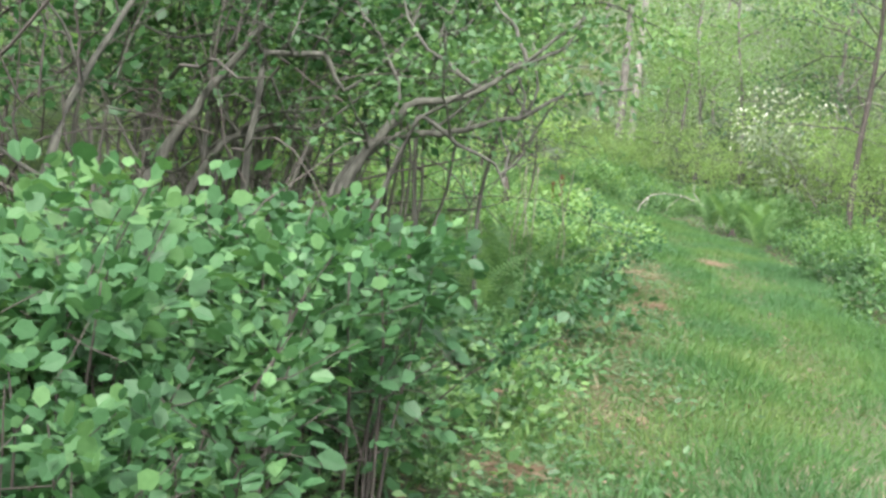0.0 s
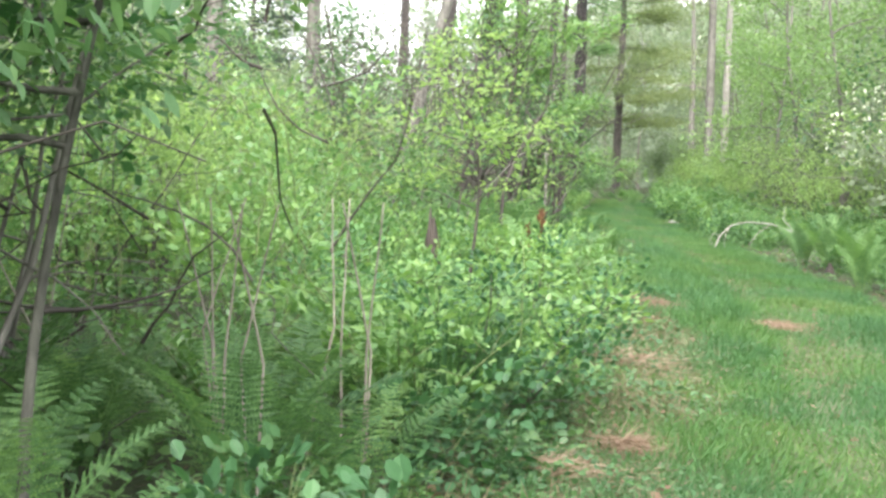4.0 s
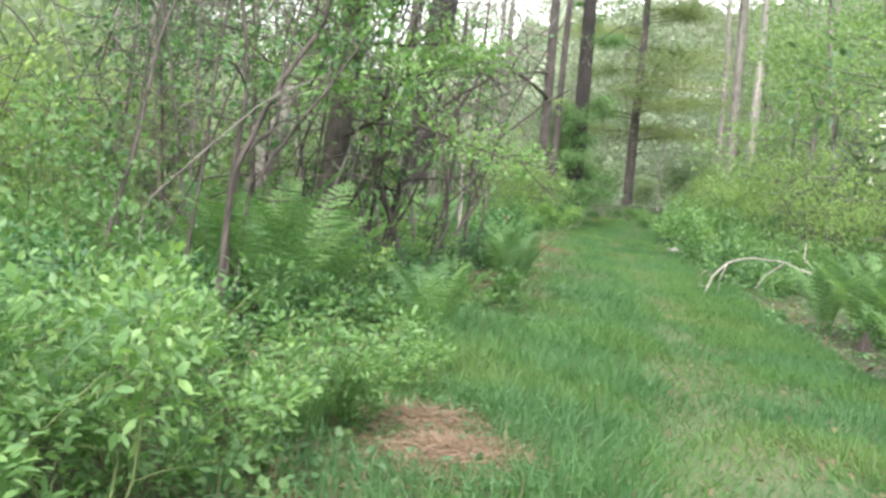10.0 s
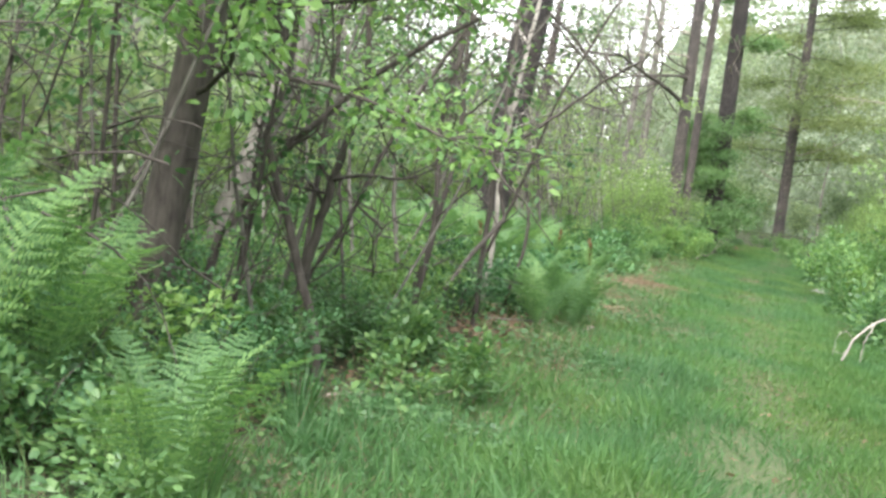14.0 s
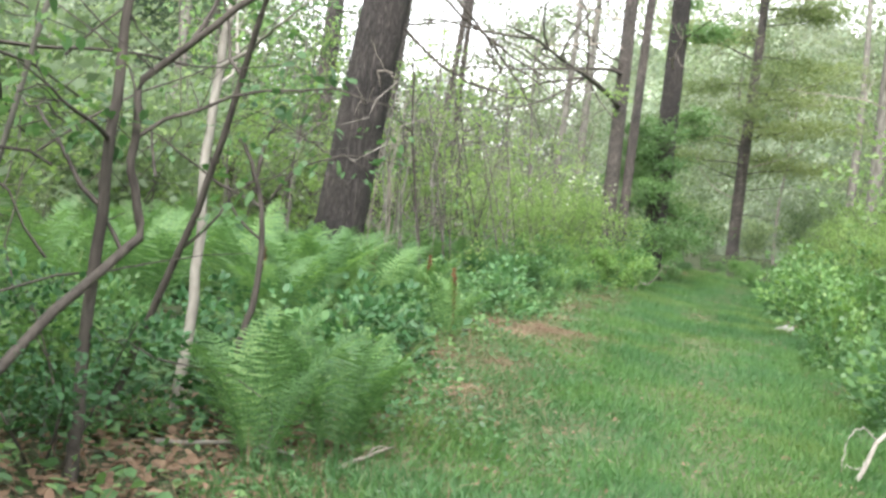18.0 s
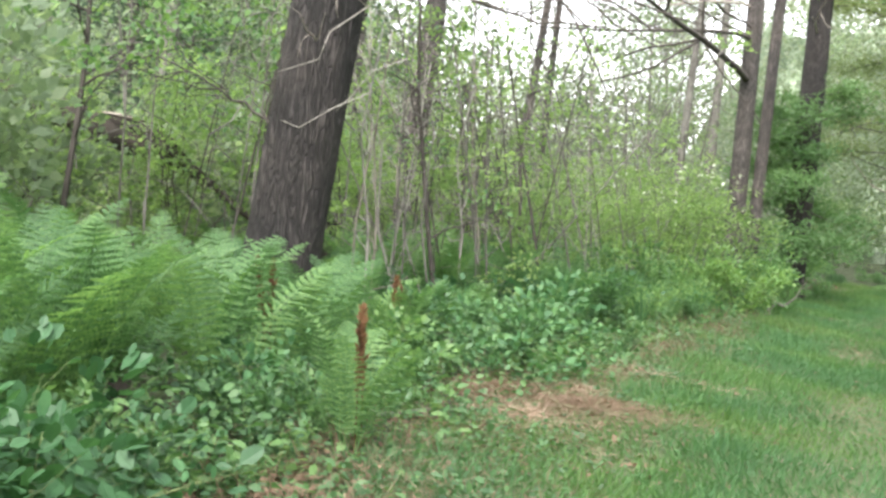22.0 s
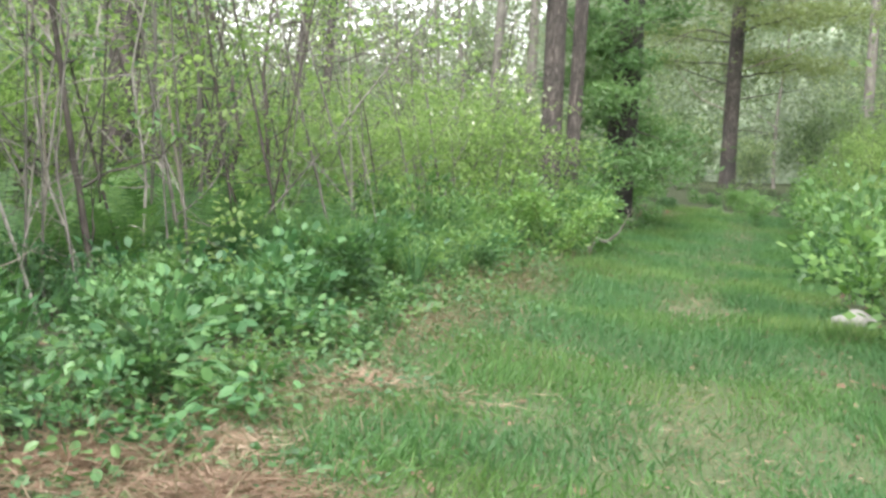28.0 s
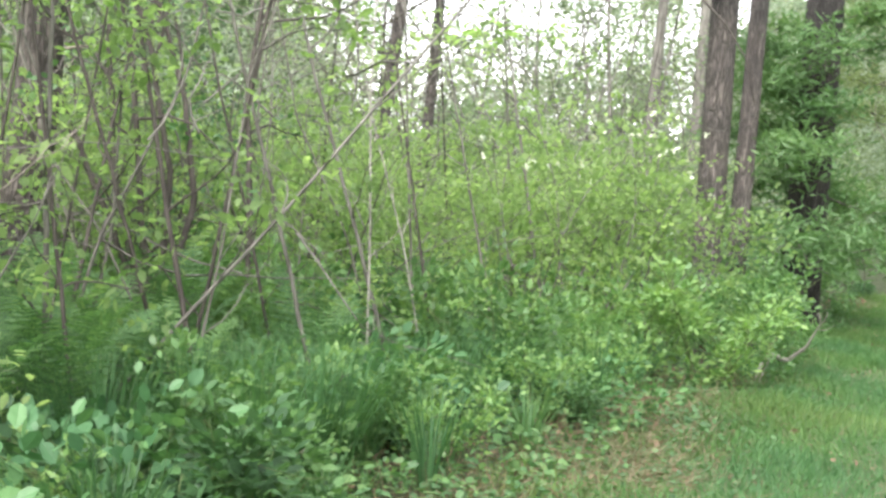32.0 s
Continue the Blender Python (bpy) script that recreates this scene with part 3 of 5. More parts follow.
def branch_mesh(start, direction, length, r0, mat, seed, twigs=5, wander=0.12, lift=-0.02):
    r = np.random.default_rng(seed)
    g = Geo()
    line = bend(start, direction, length, 8, r, wander, lift)
    tube(g, line, np.linspace(r0, r0 * 0.25, 9), 6)
    tips = [line[-1]]
    for _ in range(twigs):
        k = r.integers(2, 8)
        d = unit(line[min(k + 1, 8)] - line[k]) + r.normal(size=3) * 0.7
        t = bend(line[k], d, length * r.uniform(0.2, 0.45), 5, r, 0.22, lift)
        tube(g, t, np.linspace(r0 * 0.4, r0 * 0.12, 6), 4)
        tips += [t[-1], t[3]]
    return g.mesh("branch", mat, True), line, np.array(tips)


def snag_branch(parent, start, direction, length, r0, mat, seed, twigs=3, wander=0.13):
    """A dead branch, with each twig a part of it."""
    r = np.random.default_rng(seed)
    g = Geo()
    line = bend(start, direction, length, 9, r, wander, -0.015)
    tube(g, line, np.linspace(r0, r0 * 0.22, 10), 6)
    limb = part("dead_branch", g.mesh("dead_branch", mat, True), parent, "bare grey dead branch")
    for q in range(twigs):
        k = 2 + (q * 6) // twigs + int(r.integers(0, 2))
        t = bend(line[k], unit(line[k + 1] - line[k]) + r.normal(size=3) * 0.7, length * r.uniform(0.2, 0.5), 6, r, 0.25, -0.02)
        g = Geo()
        tube(g, t, np.linspace(r0 * 0.42, r0 * 0.12, 7), 4)
        part("twig", g.mesh("twig", mat, True), limb)


def pine(name, label, height, r0, seed, x, y, lean=(0, 0), dead=(), live=(), mat=BARK_PINE, needle=NEEDLE, sides=24, rows=30, tuft=0.16, density=1.0, flat=0.09):
    """dead: (height, azimuth, length); live: (low, high, count, length): whorls of needled boughs."""
    r = np.random.default_rng(seed)
    top = thing(name, label, "tree")
    me, line = trunk_mesh(height, r0, r0 * 0.35, mat, seed, sides, rows, lean=lean)
    part("trunk", me, top)
    for k, (z, az, ln, *up) in enumerate(dead):
        a = radians(az)
        snag_branch(top, on_line(line, z), [np.cos(a), np.sin(a), up[0] if up else r.uniform(0.05, 0.45)], ln, 0.006 + 0.0068 * ln, DEAD if k % 3 == 0 and len(up) < 2 else BARK_DARK, seed * 50 + k, 3 if ln < 4 else 7, up[1] if len(up) > 1 else 0.13)
    for low, high, count, ln in live:
        for k in range(count):
            z = low + (high - low) * (k + r.random()) / count
            a = r.uniform(0, 2 * np.pi)
            l2 = ln * r.uniform(0.7, 1.15) * (1 - 0.5 * (z - low) / max(high - low, 1))
            bm, bl, tips = branch_mesh(on_line(line, z), [np.cos(a), np.sin(a), r.uniform(-0.05, 0.35)], l2, 0.008 + 0.008 * l2, BARK_DARK, seed * 90 + k, 5, 0.1, 0.0)
            bough = part("bough", bm, top)
            n = int(150 * l2 * density)
            s = np.sqrt(r.uniform(0.1, 1, n)) * 8
            i = np.minimum(s.astype(int), 7)
            p = bl[i] + (bl[i + 1] - bl[i]) * (s - i)[:, None] + r.normal(size=(n, 3)) * [0.2 * l2, 0.2 * l2, flat * l2]
            g = Geo()
            for _ in range(3):
                slips(g, p + r.normal(size=(n, 3)) * 0.02, unit(r.normal(size=(n, 3)) * [1, 1, 0.5]) + [0, 0, 0.35], tuft * r.uniform(0.7, 1.2, n), 0.2, r)
            part("needles", g.mesh("needles", needle), bough)
    top.matrix_basis = pose(x, y, float(rise(x, y)) - 0.05)
    return top


def slim_tree(name, label, height, r0, seed, bark, leaf_mat, leaf=0.08, count=900, crown=(0.35, 1.0), boughs=9, reach=0.45, lean=(0, 0), bough_len=0.28, lift=(0.2, 0.9), stout=0.4, crook=0.35):
    """A young broad-leaved tree or sapling: trunk, boughs, crown."""
    r = np.random.default_rng(seed)
    top = thing(name, label, "tree")
    me, line = trunk_mesh(height, r0, r0 * 0.25, bark, seed, 10, 14, 0.03, lean, 0.2, crook)
    part("trunk", me, top)
    g = Geo()
    each = count // boughs
    for k in range(boughs):
        z = height * (crown[0] + (crown[1] - crown[0]) * (k + r.random()) / boughs) * 0.95
        a = r.uniform(0, 2 * np.pi)
        bm, bl, _ = branch_mesh(on_line(line, z), [np.cos(a), np.sin(a), r.uniform(*lift)], height * bough_len * r.uniform(0.6, 1.1) * (1.15 - 0.6 * z / height), r0 * stout, bark, seed * 31 + k, 4, 0.16, 0.02)
        part("bough", bm, top)
        p, d = sprays(bl, each, reach, r, 0.2, 0.15)
        if height > 6 and leaf > 0.11:
            slips(g, p, d, leaf * r.uniform(0.6, 1.25, each), 0.62, r)
        else:
            leaves(g, p, d, leaf * r.uniform(0.6, 1.25, each), 0.55, 0.2, 0.2, r)
    part("crown", g.mesh("crown", leaf_mat), top)
    return keep(top)


def thicket_stem(name, label, line, r0, seed, bark=BARK_DARK, side_shoots=4, leaf_mat=None, n_leaves=0, leaf=0.07, taper=0.45):
    """One standing stem of a thicket, along a given line, with side shoots."""
    r = np.random.default_rng(seed)
    foot = np.array(line[0], float)
    base = np.array([foot[0] + 0.25 * (foot[0] - line[1][0]), foot[1], float(rise(foot[0], foot[1])) - 0.03])
    pts = np.array([tuple(base), *line], float) - base
    k = np.linspace(0, len(pts) - 1, 4 * len(pts))
    i = np.minimum(k.astype(int), len(pts) - 2)
    fr = (k - i)[:, None]
    fr = fr * 0.6 + 0.4 * fr * fr * (3 - 2 * fr)
    fine = pts[i] + (pts[i + 1] - pts[i]) * fr + r.normal(size=(len(k), 3)) * r0 * 0.16
    fine[0] = 0
    top = thing(name, label, "stem", "stems of the thicket")
    g = Geo()
    tube(g, fine, np.linspace(r0, r0 * taper, len(fine)), 8)
    part("stem", g.mesh("stem", bark, True), top)
    lg = Geo()
    for q in range(side_shoots):
        a = r.integers(len(fine) // 3, len(fine) - 1)
        bm, bl, _ = branch_mesh(fine[a], r.normal(size=3) * [1, 1, 0.4] + [0, 0, 0.95], r.uniform(0.4, 1.1), r0 * 0.4, bark, seed * 17 + q, 3, 0.2, 0.02)
        part("shoot", bm, top)
        if n_leaves:
            p, d = sprays(bl, n_leaves, 0.22, r, 0.3, 0.1)
            leaves(lg, p, d, leaf * r.uniform(0.6, 1.2, n_leaves), 0.6, 0.2, 0.2, r)
    if n_leaves:
        part("foliage", lg.mesh("foliage", leaf_mat), top)
    top.matrix_basis = pose(base[0], base[1], base[2])
    return top


# prototypes
BIG_LEAF = [shrub("broadleaf_shrub", "leafy green shrub with large rounded leaves beside the path", "shrub", 1.15, 0.55, 6, 115, 0.068, LEAF_GLOSS, BARK_DARK, 0.68, s, 0.12, 0.2) for s in (11, 12, 13)]
MID_LEAF = [shrub("leafy_shrub", "bright green leafy shrub with small pointed leaves", "shrub", 1.0, 0.6, 5, 230, 0.062, LEAF_BRIGHT, STALK, 0.45, s, 0.1, 0.17) for s in (21, 22, 23)]
BLUE_LEAF = [shrub("oval_leaf_shrub", "leafy shrub with blue-green oval leaves beside the path", "shrub", 1.0, 0.55, 5, 270, 0.047, LEAF_GLOSS, BARK_DARK, 0.55, s, 0.1, 0.19) for s in (15, 16)]
AIRY = [shrub("tall_shrub", "tall airy shrub with small light green leaves", "shrub", 1.9, 0.8, 4, 210, 0.062, LEAF_BRIGHT, STALK, 0.45, s, 0.2, 0.24, 0.008, plain=True) for s in (24, 25)]
MID_FAR = [shrub("leafy_shrub", "bright green leafy shrub farther from the path", "shrub", 1.0, 0.6, 3, 330, 0.07, LEAF_BRIGHT, STALK, 0.5, s, 0.1, 0.22, plain=True) for s in (26, 27)]
LOW_FAR = [shrub("low_shrub", "low dense green shrub in the undergrowth", "shrub", 0.5, 0.45, 2, 330, 0.065, LEAF, STALK, 0.55, s, 0.05, 0.2, 0.005, plain=True) for s in (36, 37)]
LOW_LEAF = [shrub("low_shrub", "low dense dark green shrub at the path's edge", "shrub", 0.5, 0.45, 3, 250, 0.06, LEAF, STALK, 0.55, s, 0.05, 0.15, 0.005) for s in (31, 32, 33)]
TALL_LEAF = [shrub("tall_shrub", "tall thin-stemmed green shrub", "shrub", 2.6, 1.0, 6, 300, 0.075, LEAF_AIRY, BARK_DARK, 0.52, s, 0.25, 0.36, 0.014, plain=True) for s in (41, 42, 43)]
FAR_BUSH = [shrub("woodland_bush", "dense bush in the woods behind, light green with painted haze", "bush", 2.6, 1.4, 2, 720, 0.14, LEAF_FAR, BARK_GREY, 0.55, s, 0.05, 0.55, 0.018, plain=True) for s in (54, 55, 56)]
WEED = [shrub("broadleaf_weed", "low broad-leaved weed at the foot of the shrubs", "weed", 0.42, 0.4, 3, 85, 0.068, LEAF_GLOSS, STALK, 0.55, s, 0.1, 0.2, 0.004) for s in (57, 58, 59)]
FAR_BUSH_GREY = [shrub("woodland_bush", "dense bush in the woods behind, greyed with painted haze and shade", "bush", 2.6, 1.4, 2, 720, 0.12, LEAF_GREY, BARK_GREY, 0.55, s, 0.05, 0.55, 0.018, plain=True) for s in (51, 52)]
FERN_PLAIN = [fern("lush green fern clump with arching feathery fronds", 9, 0, s) for s in (61, 62, 63)]
FERN_RUST = [fern("green fern clump with rust-brown upright spore fronds", 9, 2, s) for s in (66, 67)]
TALL_DARK = [shrub("tall_shrub", "tall shrub with bare lower stems and a leafy top darkened as shade", "shrub", 3.0, 1.1, 6,  230, 0.08, LEAF_DARK, BARK_GREY, 0.6, s, 0.55, 0.4, 0.017, plain=True) for s in (46, 47)]
TUFT = [grass_tuft("tuft of long arching grass at the path's edge", 0.5, 70, s) for s in (71, 72)]
SEDGE = grass_tuft("loose clump of long arching grass", 0.75, 260, 75, foot=0.26, blade=0.003)
SAPLING = [slim_tree("sapling", "slender young tree with thin dark trunk and light leaves", 4.5, 0.028, s, BARK_DARK, LEAF, 0.08, 1300, (0.3, 1), 12, 0.4) for s in (81, 82, 83)]
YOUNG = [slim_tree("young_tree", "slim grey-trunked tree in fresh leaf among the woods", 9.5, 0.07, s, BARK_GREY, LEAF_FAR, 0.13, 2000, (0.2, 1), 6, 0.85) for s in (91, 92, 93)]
FAR_TREE = [slim_tree("woodland_tree", "tall woodland tree in spring leaf, paled by painted haze", 15, 0.13, s, BARK_GREY, LEAF_FAR, 0.26, 2600, (0.08, 1), 5, 1.6, bough_len=0.22) for s in (96, 97, 98)]


LIGHT_TALL = [shrub("tall_shrub", "tall leafy shrub with fresh light green leaves behind the ferns", "shrub", 2.3, 1.0, 5, 250, 0.075, LEAF_AIRY, BARK_GREY, 0.55, s, 0.2, 0.4, 0.012, plain=True) for s in (141, 142, 143)]
CROWN_TREE = [slim_tree("leafy_tree", "leafy tree with a bright yellow-green crown beside the path", 9, 0.075, s, BARK_GREY, LEAF_CANOPY, 0.14, 3000, (0.14, 1), 7, 0.9, bough_len=0.3) for s in (151, 152)]
SPARSE_TREE = [slim_tree("woodland_tree", "thin far tree against the sky, sparse leaves greyed with painted haze", 11, 0.06, s, BARK_GREY, LEAF_GREY, 0.15, 900, (0.25, 1), 9, 0.6, bough_len=0.24) for s in (155, 156)]
ARCHING = [slim_tree("arching_shrub", "arching shrub with a shady leafy crown over bare stems", 3.3, 0.019, s, LIMB, LEAF, 0.055, 4600, (0.46, 1), 12, 0.4, (0.12, 0.0), 0.38, (0.0, 0.5), 0.7, 0.9) for s in (161, 162)]


# ---------------------------------------------------------------- the large pines
massive = pine("pine_tree", "massive dark pine trunk leaning slightly, with bare lower branches", 19, 0.32, 5, 1.95, 19.3, lean=(0.105, 0.0), sides=72, rows=110,
     dead=[(2.3, -75, 0.8), (1.9, 200, 0.7), (3.3, 60, 2.6), (2.8, -95, 0.9), (4.4, 40, 3.4), (4.2, 110, 3.0), (3.6, 170, 2.4), (4.9, -70, 2.2), (6.0, 10, 3.0)],
     live=[(8, 17, 10, 3.0)], mat=BARK_PINE_DARK, density=0.5)
for pts in (((2.55, 19.2, 2.82), (2.28, 18.8, 2.53), (2.21, 18.8, 2.31), (1.9, 18.85, 2.19)), ((2.65, 18.8, 2.1), (2.35, 18.8, 1.94), (2.1, 18.85, 1.77), (1.87, 19.15, 1.85)), ((2.9, 18.8, 2.38), (2.64, 18.8, 2.26), (2.5, 18.85, 2.07), (2.32, 19.15, 1.9))):
    dry = Geo()
    tube(dry, np.array(pts) - massive.matrix_basis.translation, np.linspace(0.0055, 0.0035, 4), 6)
    part("dead_twig", dry.mesh("dead_twig", BARK_PALE, True), massive, "thin bleached dead twig before the trunk")
# long dead limbs that droop from it over the shrubs
for k, pts in enumerate((((2.16, 19.3, 3.75), (2.56, 19.2, 3.53), (3.06, 19.1, 3.09), (3.39, 19.0, 2.9), (3.9, 18.8, 2.76), (4.4, 18.5, 2.72)),
                         ((2.37, 19.3, 4.52), (3.07, 19.3, 3.93), (3.82, 19.4, 3.43), (4.32, 19.4, 3.2), (4.86, 19.5, 2.94)),
                         ((1.97, 19.25, 1.75), (1.81, 19.2, 1.82), (1.46, 19.2, 2.0), (1.13, 19.2, 2.18), (0.74, 19.2, 2.3)))):
    pts = np.array(pts) - massive.matrix_basis.translation
    u = np.linspace(0, len(pts) - 1, 16)
    r = np.random.default_rng(820 + k)
    line = np.stack([np.interp(u, range(len(pts)), pts[:, c]) for c in range(3)], 1) + r.normal(size=(16, 3)) * 0.012
    drooping = Geo()
    tube(drooping, line, np.linspace((0.026, 0.026, 0.013)[k], 0.006, 16), 7)
    droop = part("dead_branch", drooping.mesh("dead_branch", BARK_DARK, True), massive, "long dark drooping dead branch")
    for q in range(8):
        shoot = Geo()
        tube(shoot, bend(line[4 + q], unit(line[5 + q] - line[4 + q]) + r.normal(size=3) * [0.5, 0.7, 0.6], r.uniform(0.35, 1.0), 6, r, 0.2, -0.03), np.linspace(0.008, 0.003, 7), 5)
        part("twig", shoot.mesh("twig", BARK_DARK, True), droop)
paired = pine("pine_tree", "tall grey-brown pine trunk, one of a close pair", 20, 0.19, 6, 9.4, 33.0, lean=(0.012, 0), dead=[(4.22, 238, 8.8, 0.17, 0.04), (5.02, 225, 6.5, 0.12, 0.06), (5.3, 192, 3.2, 0.5), (6.3, 160, 3.5), (5.2, 240, 2.2), (5.0, 200, 3.0), (5.6, 215, 3.2), (7.5, 20, 3)], live=[(9, 19, 12, 2.8)], density=0.5)
pine("pine_tree", "slimmer dark pine trunk, one of a close pair", 18, 0.13, 7, 9.82, 33.2, lean=(0.03, 0), dead=[(4.2, 60, 1.6), (6, 200, 2.4)], live=[(9, 17, 9, 2.4)], density=0.5)
pine("pine_tree", "thick pine with dark foot and bushy lower growth", 20, 0.28, 8, 11.0, 34.3, lean=(0.025, 0), dead=[(5.5, 240, 3), (6.2, 300, 2.5)], live=[(1.2, 4.3, 27, 1.8), (6, 8, 4, 1.6), (8, 19, 10, 3)], needle=NEEDLE_GREEN, mat=BARK_PINE_DARK, density=0.95)
pine("pine_tree", "middling pine with sparse tiers of yellowish needles", 15, 0.22, 9, 17.2, 44.5, lean=(0.01, 0), dead=[(2.3, 200, 2.6), (1.8, 20, 1.8), (3.0, 170, 2.4), (3.4, 10, 2.6), (2.6, 330, 2.2), (4.2, 190, 3.0), (5.0, 350, 2.6)], live=[(2.9, 14, 34, 3.6)], density=1.25, flat=0.045)
pine("pine_tree", "tall slender pine with pale bark beside the path", 17, 0.19, 10, 15.2, 31.0, lean=(-0.01, 0), dead=[(4.9, 190, 2.6), (5.6, 250, 1.2), (6.0, 20, 1.5)], live=[(8, 16, 12, 2.4)], mat=BARK_GREY, density=0.5)
pine("pine_tree", "pale slim trunk standing behind a pine", 17, 0.17, 14, 17.2, 33.5, lean=(-0.005, 0), live=[(8, 16, 8, 2.4)], mat=BARK_PALE, density=0.5)
pine("pine_tree", "dark bushy evergreen far back in the woods", 11, 0.14, 15, -2.3, 32.5, live=[(2.6, 10, 30, 2.0)], needle=NEEDLE_DARK, mat=BARK_DARK, density=0.8)
# a long thin twig that hangs from the dead limb over the shrubs
limb = [ob for ob in paired.children if ob.name.startswith("dead_branch")][0]
hanging = Geo()
tube(hanging, bend((6.84 - 9.4, 28.82 - 33.0, 4.98), (0.12, 0.1, -1), 1.6, 8, np.random.default_rng(44), 0.12), np.linspace(0.014, 0.004, 9), 5)
part("twig", hanging.mesh("twig", BARK_DARK, True), limb)
for k, (x, y, r0, ln) in enumerate([(2.95, 26.2, 0.17, 0.06), (1.95, 27.5, 0.2, 0.02), (5.0, 34.2, 0.1, 0.1), (5.75, 36, 0.09, 0.05), (10.6, 44, 0.13, 0.03), (-3.5, 13, 0.15, 0.02), (-6, 8, 0.16, 0.01),
                                    (13.5, 52, 0.2, 0.0), (24, 50, 0.2, 0.0), (-9, 0, 0.14, 0.03), (-12, -6, 0.16, 0.02), (-2.2, 12.0, 0.17, 0.3), (-0.8, 28, 0.13, 0.02), (-4.5, 24, 0.14, 0.05)]):
    pine("bare_tree", "slim grey trunk of a tree in the woods with dead snags", 13 if ln < 0.2 else 8, r0, 100 + k, x, y, lean=(ln, 0.01), sides=14, rows=20,
         dead=[(2.2 + 0.5 * j, 60 * j + 37 * k, 1.0 + 0.25 * (j % 3)) for j in range(5)], live=[(8, 12, 3, 1.6)] if ln < 0.2 else [], mat=BARK_PINE if k < 4 else BARK_GREY, density=0.5)


# ---------------------------------------------------------------- scatter
def left_of(y, d):
    return float(edge_left(y)) - d


def right_of(y, d):
    return float(edge_right(y)) + d


def band(protos, n, y0, y1, d0, d1, side, size0=0.85, size1=1.2, sink=0.03, r=rng):
    for k in range(n):
        y = y0 + (y1 - y0) * (k + r.random()) / n
        d = r.uniform(d0, d1)
        x = left_of(y, d) if side == "left" else right_of(y, d)
        plant(protos[int(r.integers(len(protos)))], x, y, None, r.uniform(size0, size1), sink)


# left of the path
band(BIG_LEAF, 15, -14.7, -12.4, 0.6, 1.9, "left", 0.8, 1.1, r=np.random.default_rng(36))
band(BIG_LEAF, 18, -15.9, -12.1, 0.95, 2.9, "left", 0.75, 1.05, r=np.random.default_rng(3))
band(FERN_PLAIN, 16, -9.6, -5.6, 0.3, 2.4, "left", 0.6, 0.9)
band(LOW_LEAF, 18, -14.5, -6, 0.1, 0.9, "left", 0.4, 0.7)
band(MID_LEAF + BLUE_LEAF, 18, -7.6, -3.6, 0.3, 1.7, "left", 0.8, 1.15)
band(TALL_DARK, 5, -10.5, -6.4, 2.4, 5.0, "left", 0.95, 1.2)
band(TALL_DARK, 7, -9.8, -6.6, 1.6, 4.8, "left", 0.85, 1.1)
band(MID_LEAF + MID_LEAF + BLUE_LEAF, 34, -4, 1.8, 0.15, 2.6, "left", 0.75, 1.1)
band(MID_FAR, 12, -5, 6, 2.6, 5.0, "left", 1.0, 1.4)
band(AIRY, 18, -6, 3.5, 2.0, 5.6, "left", 0.75, 1.05)
band(TALL_LEAF, 6, -5.5, 1, 4.4, 7, "left", 0.7, 0.95)
band(LOW_LEAF, 30, 0.5, 8.2, 0.1, 1.6, "left", 0.6, 1.0)
band(MID_LEAF + BLUE_LEAF, 30, 2, 9.8, 0.7, 4.0, "left", 0.6, 0.95)
band(FERN_PLAIN, 26, 12.2, 18.2, 1.2, 4.4, "left", 0.85, 1.25)
band(LOW_LEAF, 15, 11, 18.5, 0.4, 1.3, "left", 0.6, 0.95)
band(LOW_LEAF, 28, 13.5, 26, 0.1, 1.2, "left", 0.4, 0.75)
band(LOW_LEAF, 50, 15.5, 28, 0.8, 4.6, "left", 0.8, 1.25)
band(FERN_PLAIN, 18, 17.5, 28, 1.6, 4.6, "left", 0.8, 1.1)
band(MID_FAR, 14, 20, 29, 0.2, 2.0, "left", 0.5, 0.8, r=np.random.default_rng(40))
band(MID_FAR, 40, 25.5, 38, 0.6, 5.5, "left", 0.8, 1.15)
band(TUFT, 18, -6, 4, 0.0, 0.5, "left", 0.5, 0.9)
band(TUFT, 40, 18.5, 29, 0.3, 3.2, "left", 0.7, 1.15)
band(BLUE_LEAF, 12, 19, 27, 0.8, 3.0, "left", 0.5, 0.75)
band(TALL_LEAF, 14, 2, 17, 4.5, 9, "left", 0.7, 1.05)
band(TALL_LEAF, 30, 20, 40, 3.0, 9, "left", 0.6, 0.95)
band(FAR_BUSH, 60, -16, 20, 5, 16, "left", 0.7, 1.2)
band(FAR_BUSH, 50, 18, 52, 5, 18, "left", 0.7, 1.1)
band(SAPLING, 16, -14, 32, 3.8, 9, "left", 0.75, 1.1)
band(YOUNG, 22, -22, 16, 8, 20, "left", 0.8, 1.2)
band(YOUNG, 6, 20, 48, 12, 24, "left", 0.6, 0.9)
band(FAR_TREE, 22, -24, 30, 18, 45, "left", 0.7, 1.1)
band(WEED, 16, 9.5, 19, 0.0, 1.7, "left", 0.6, 1.0)
band(WEED, 18, 9.3, 13.5, 0.2, 2.2, "left", 0.9, 1.4, r=np.random.default_rng(41))
band(LOW_LEAF, 10, 9.0, 13.5, 0.4, 2.2, "left", 0.5, 0.8, r=np.random.default_rng(42))
band(WEED, 24, 18, 27, 0.1, 2.4, "left", 0.8, 1.4)
band(LOW_LEAF, 14, -12.8, -9.4, 0.25, 1.9, "left", 0.6, 1.0, r=np.random.default_rng(38))
band(FERN_PLAIN, 5, -11.4, -9.4, 0.6, 1.8, "left", 0.6, 0.85, r=np.random.default_rng(39))
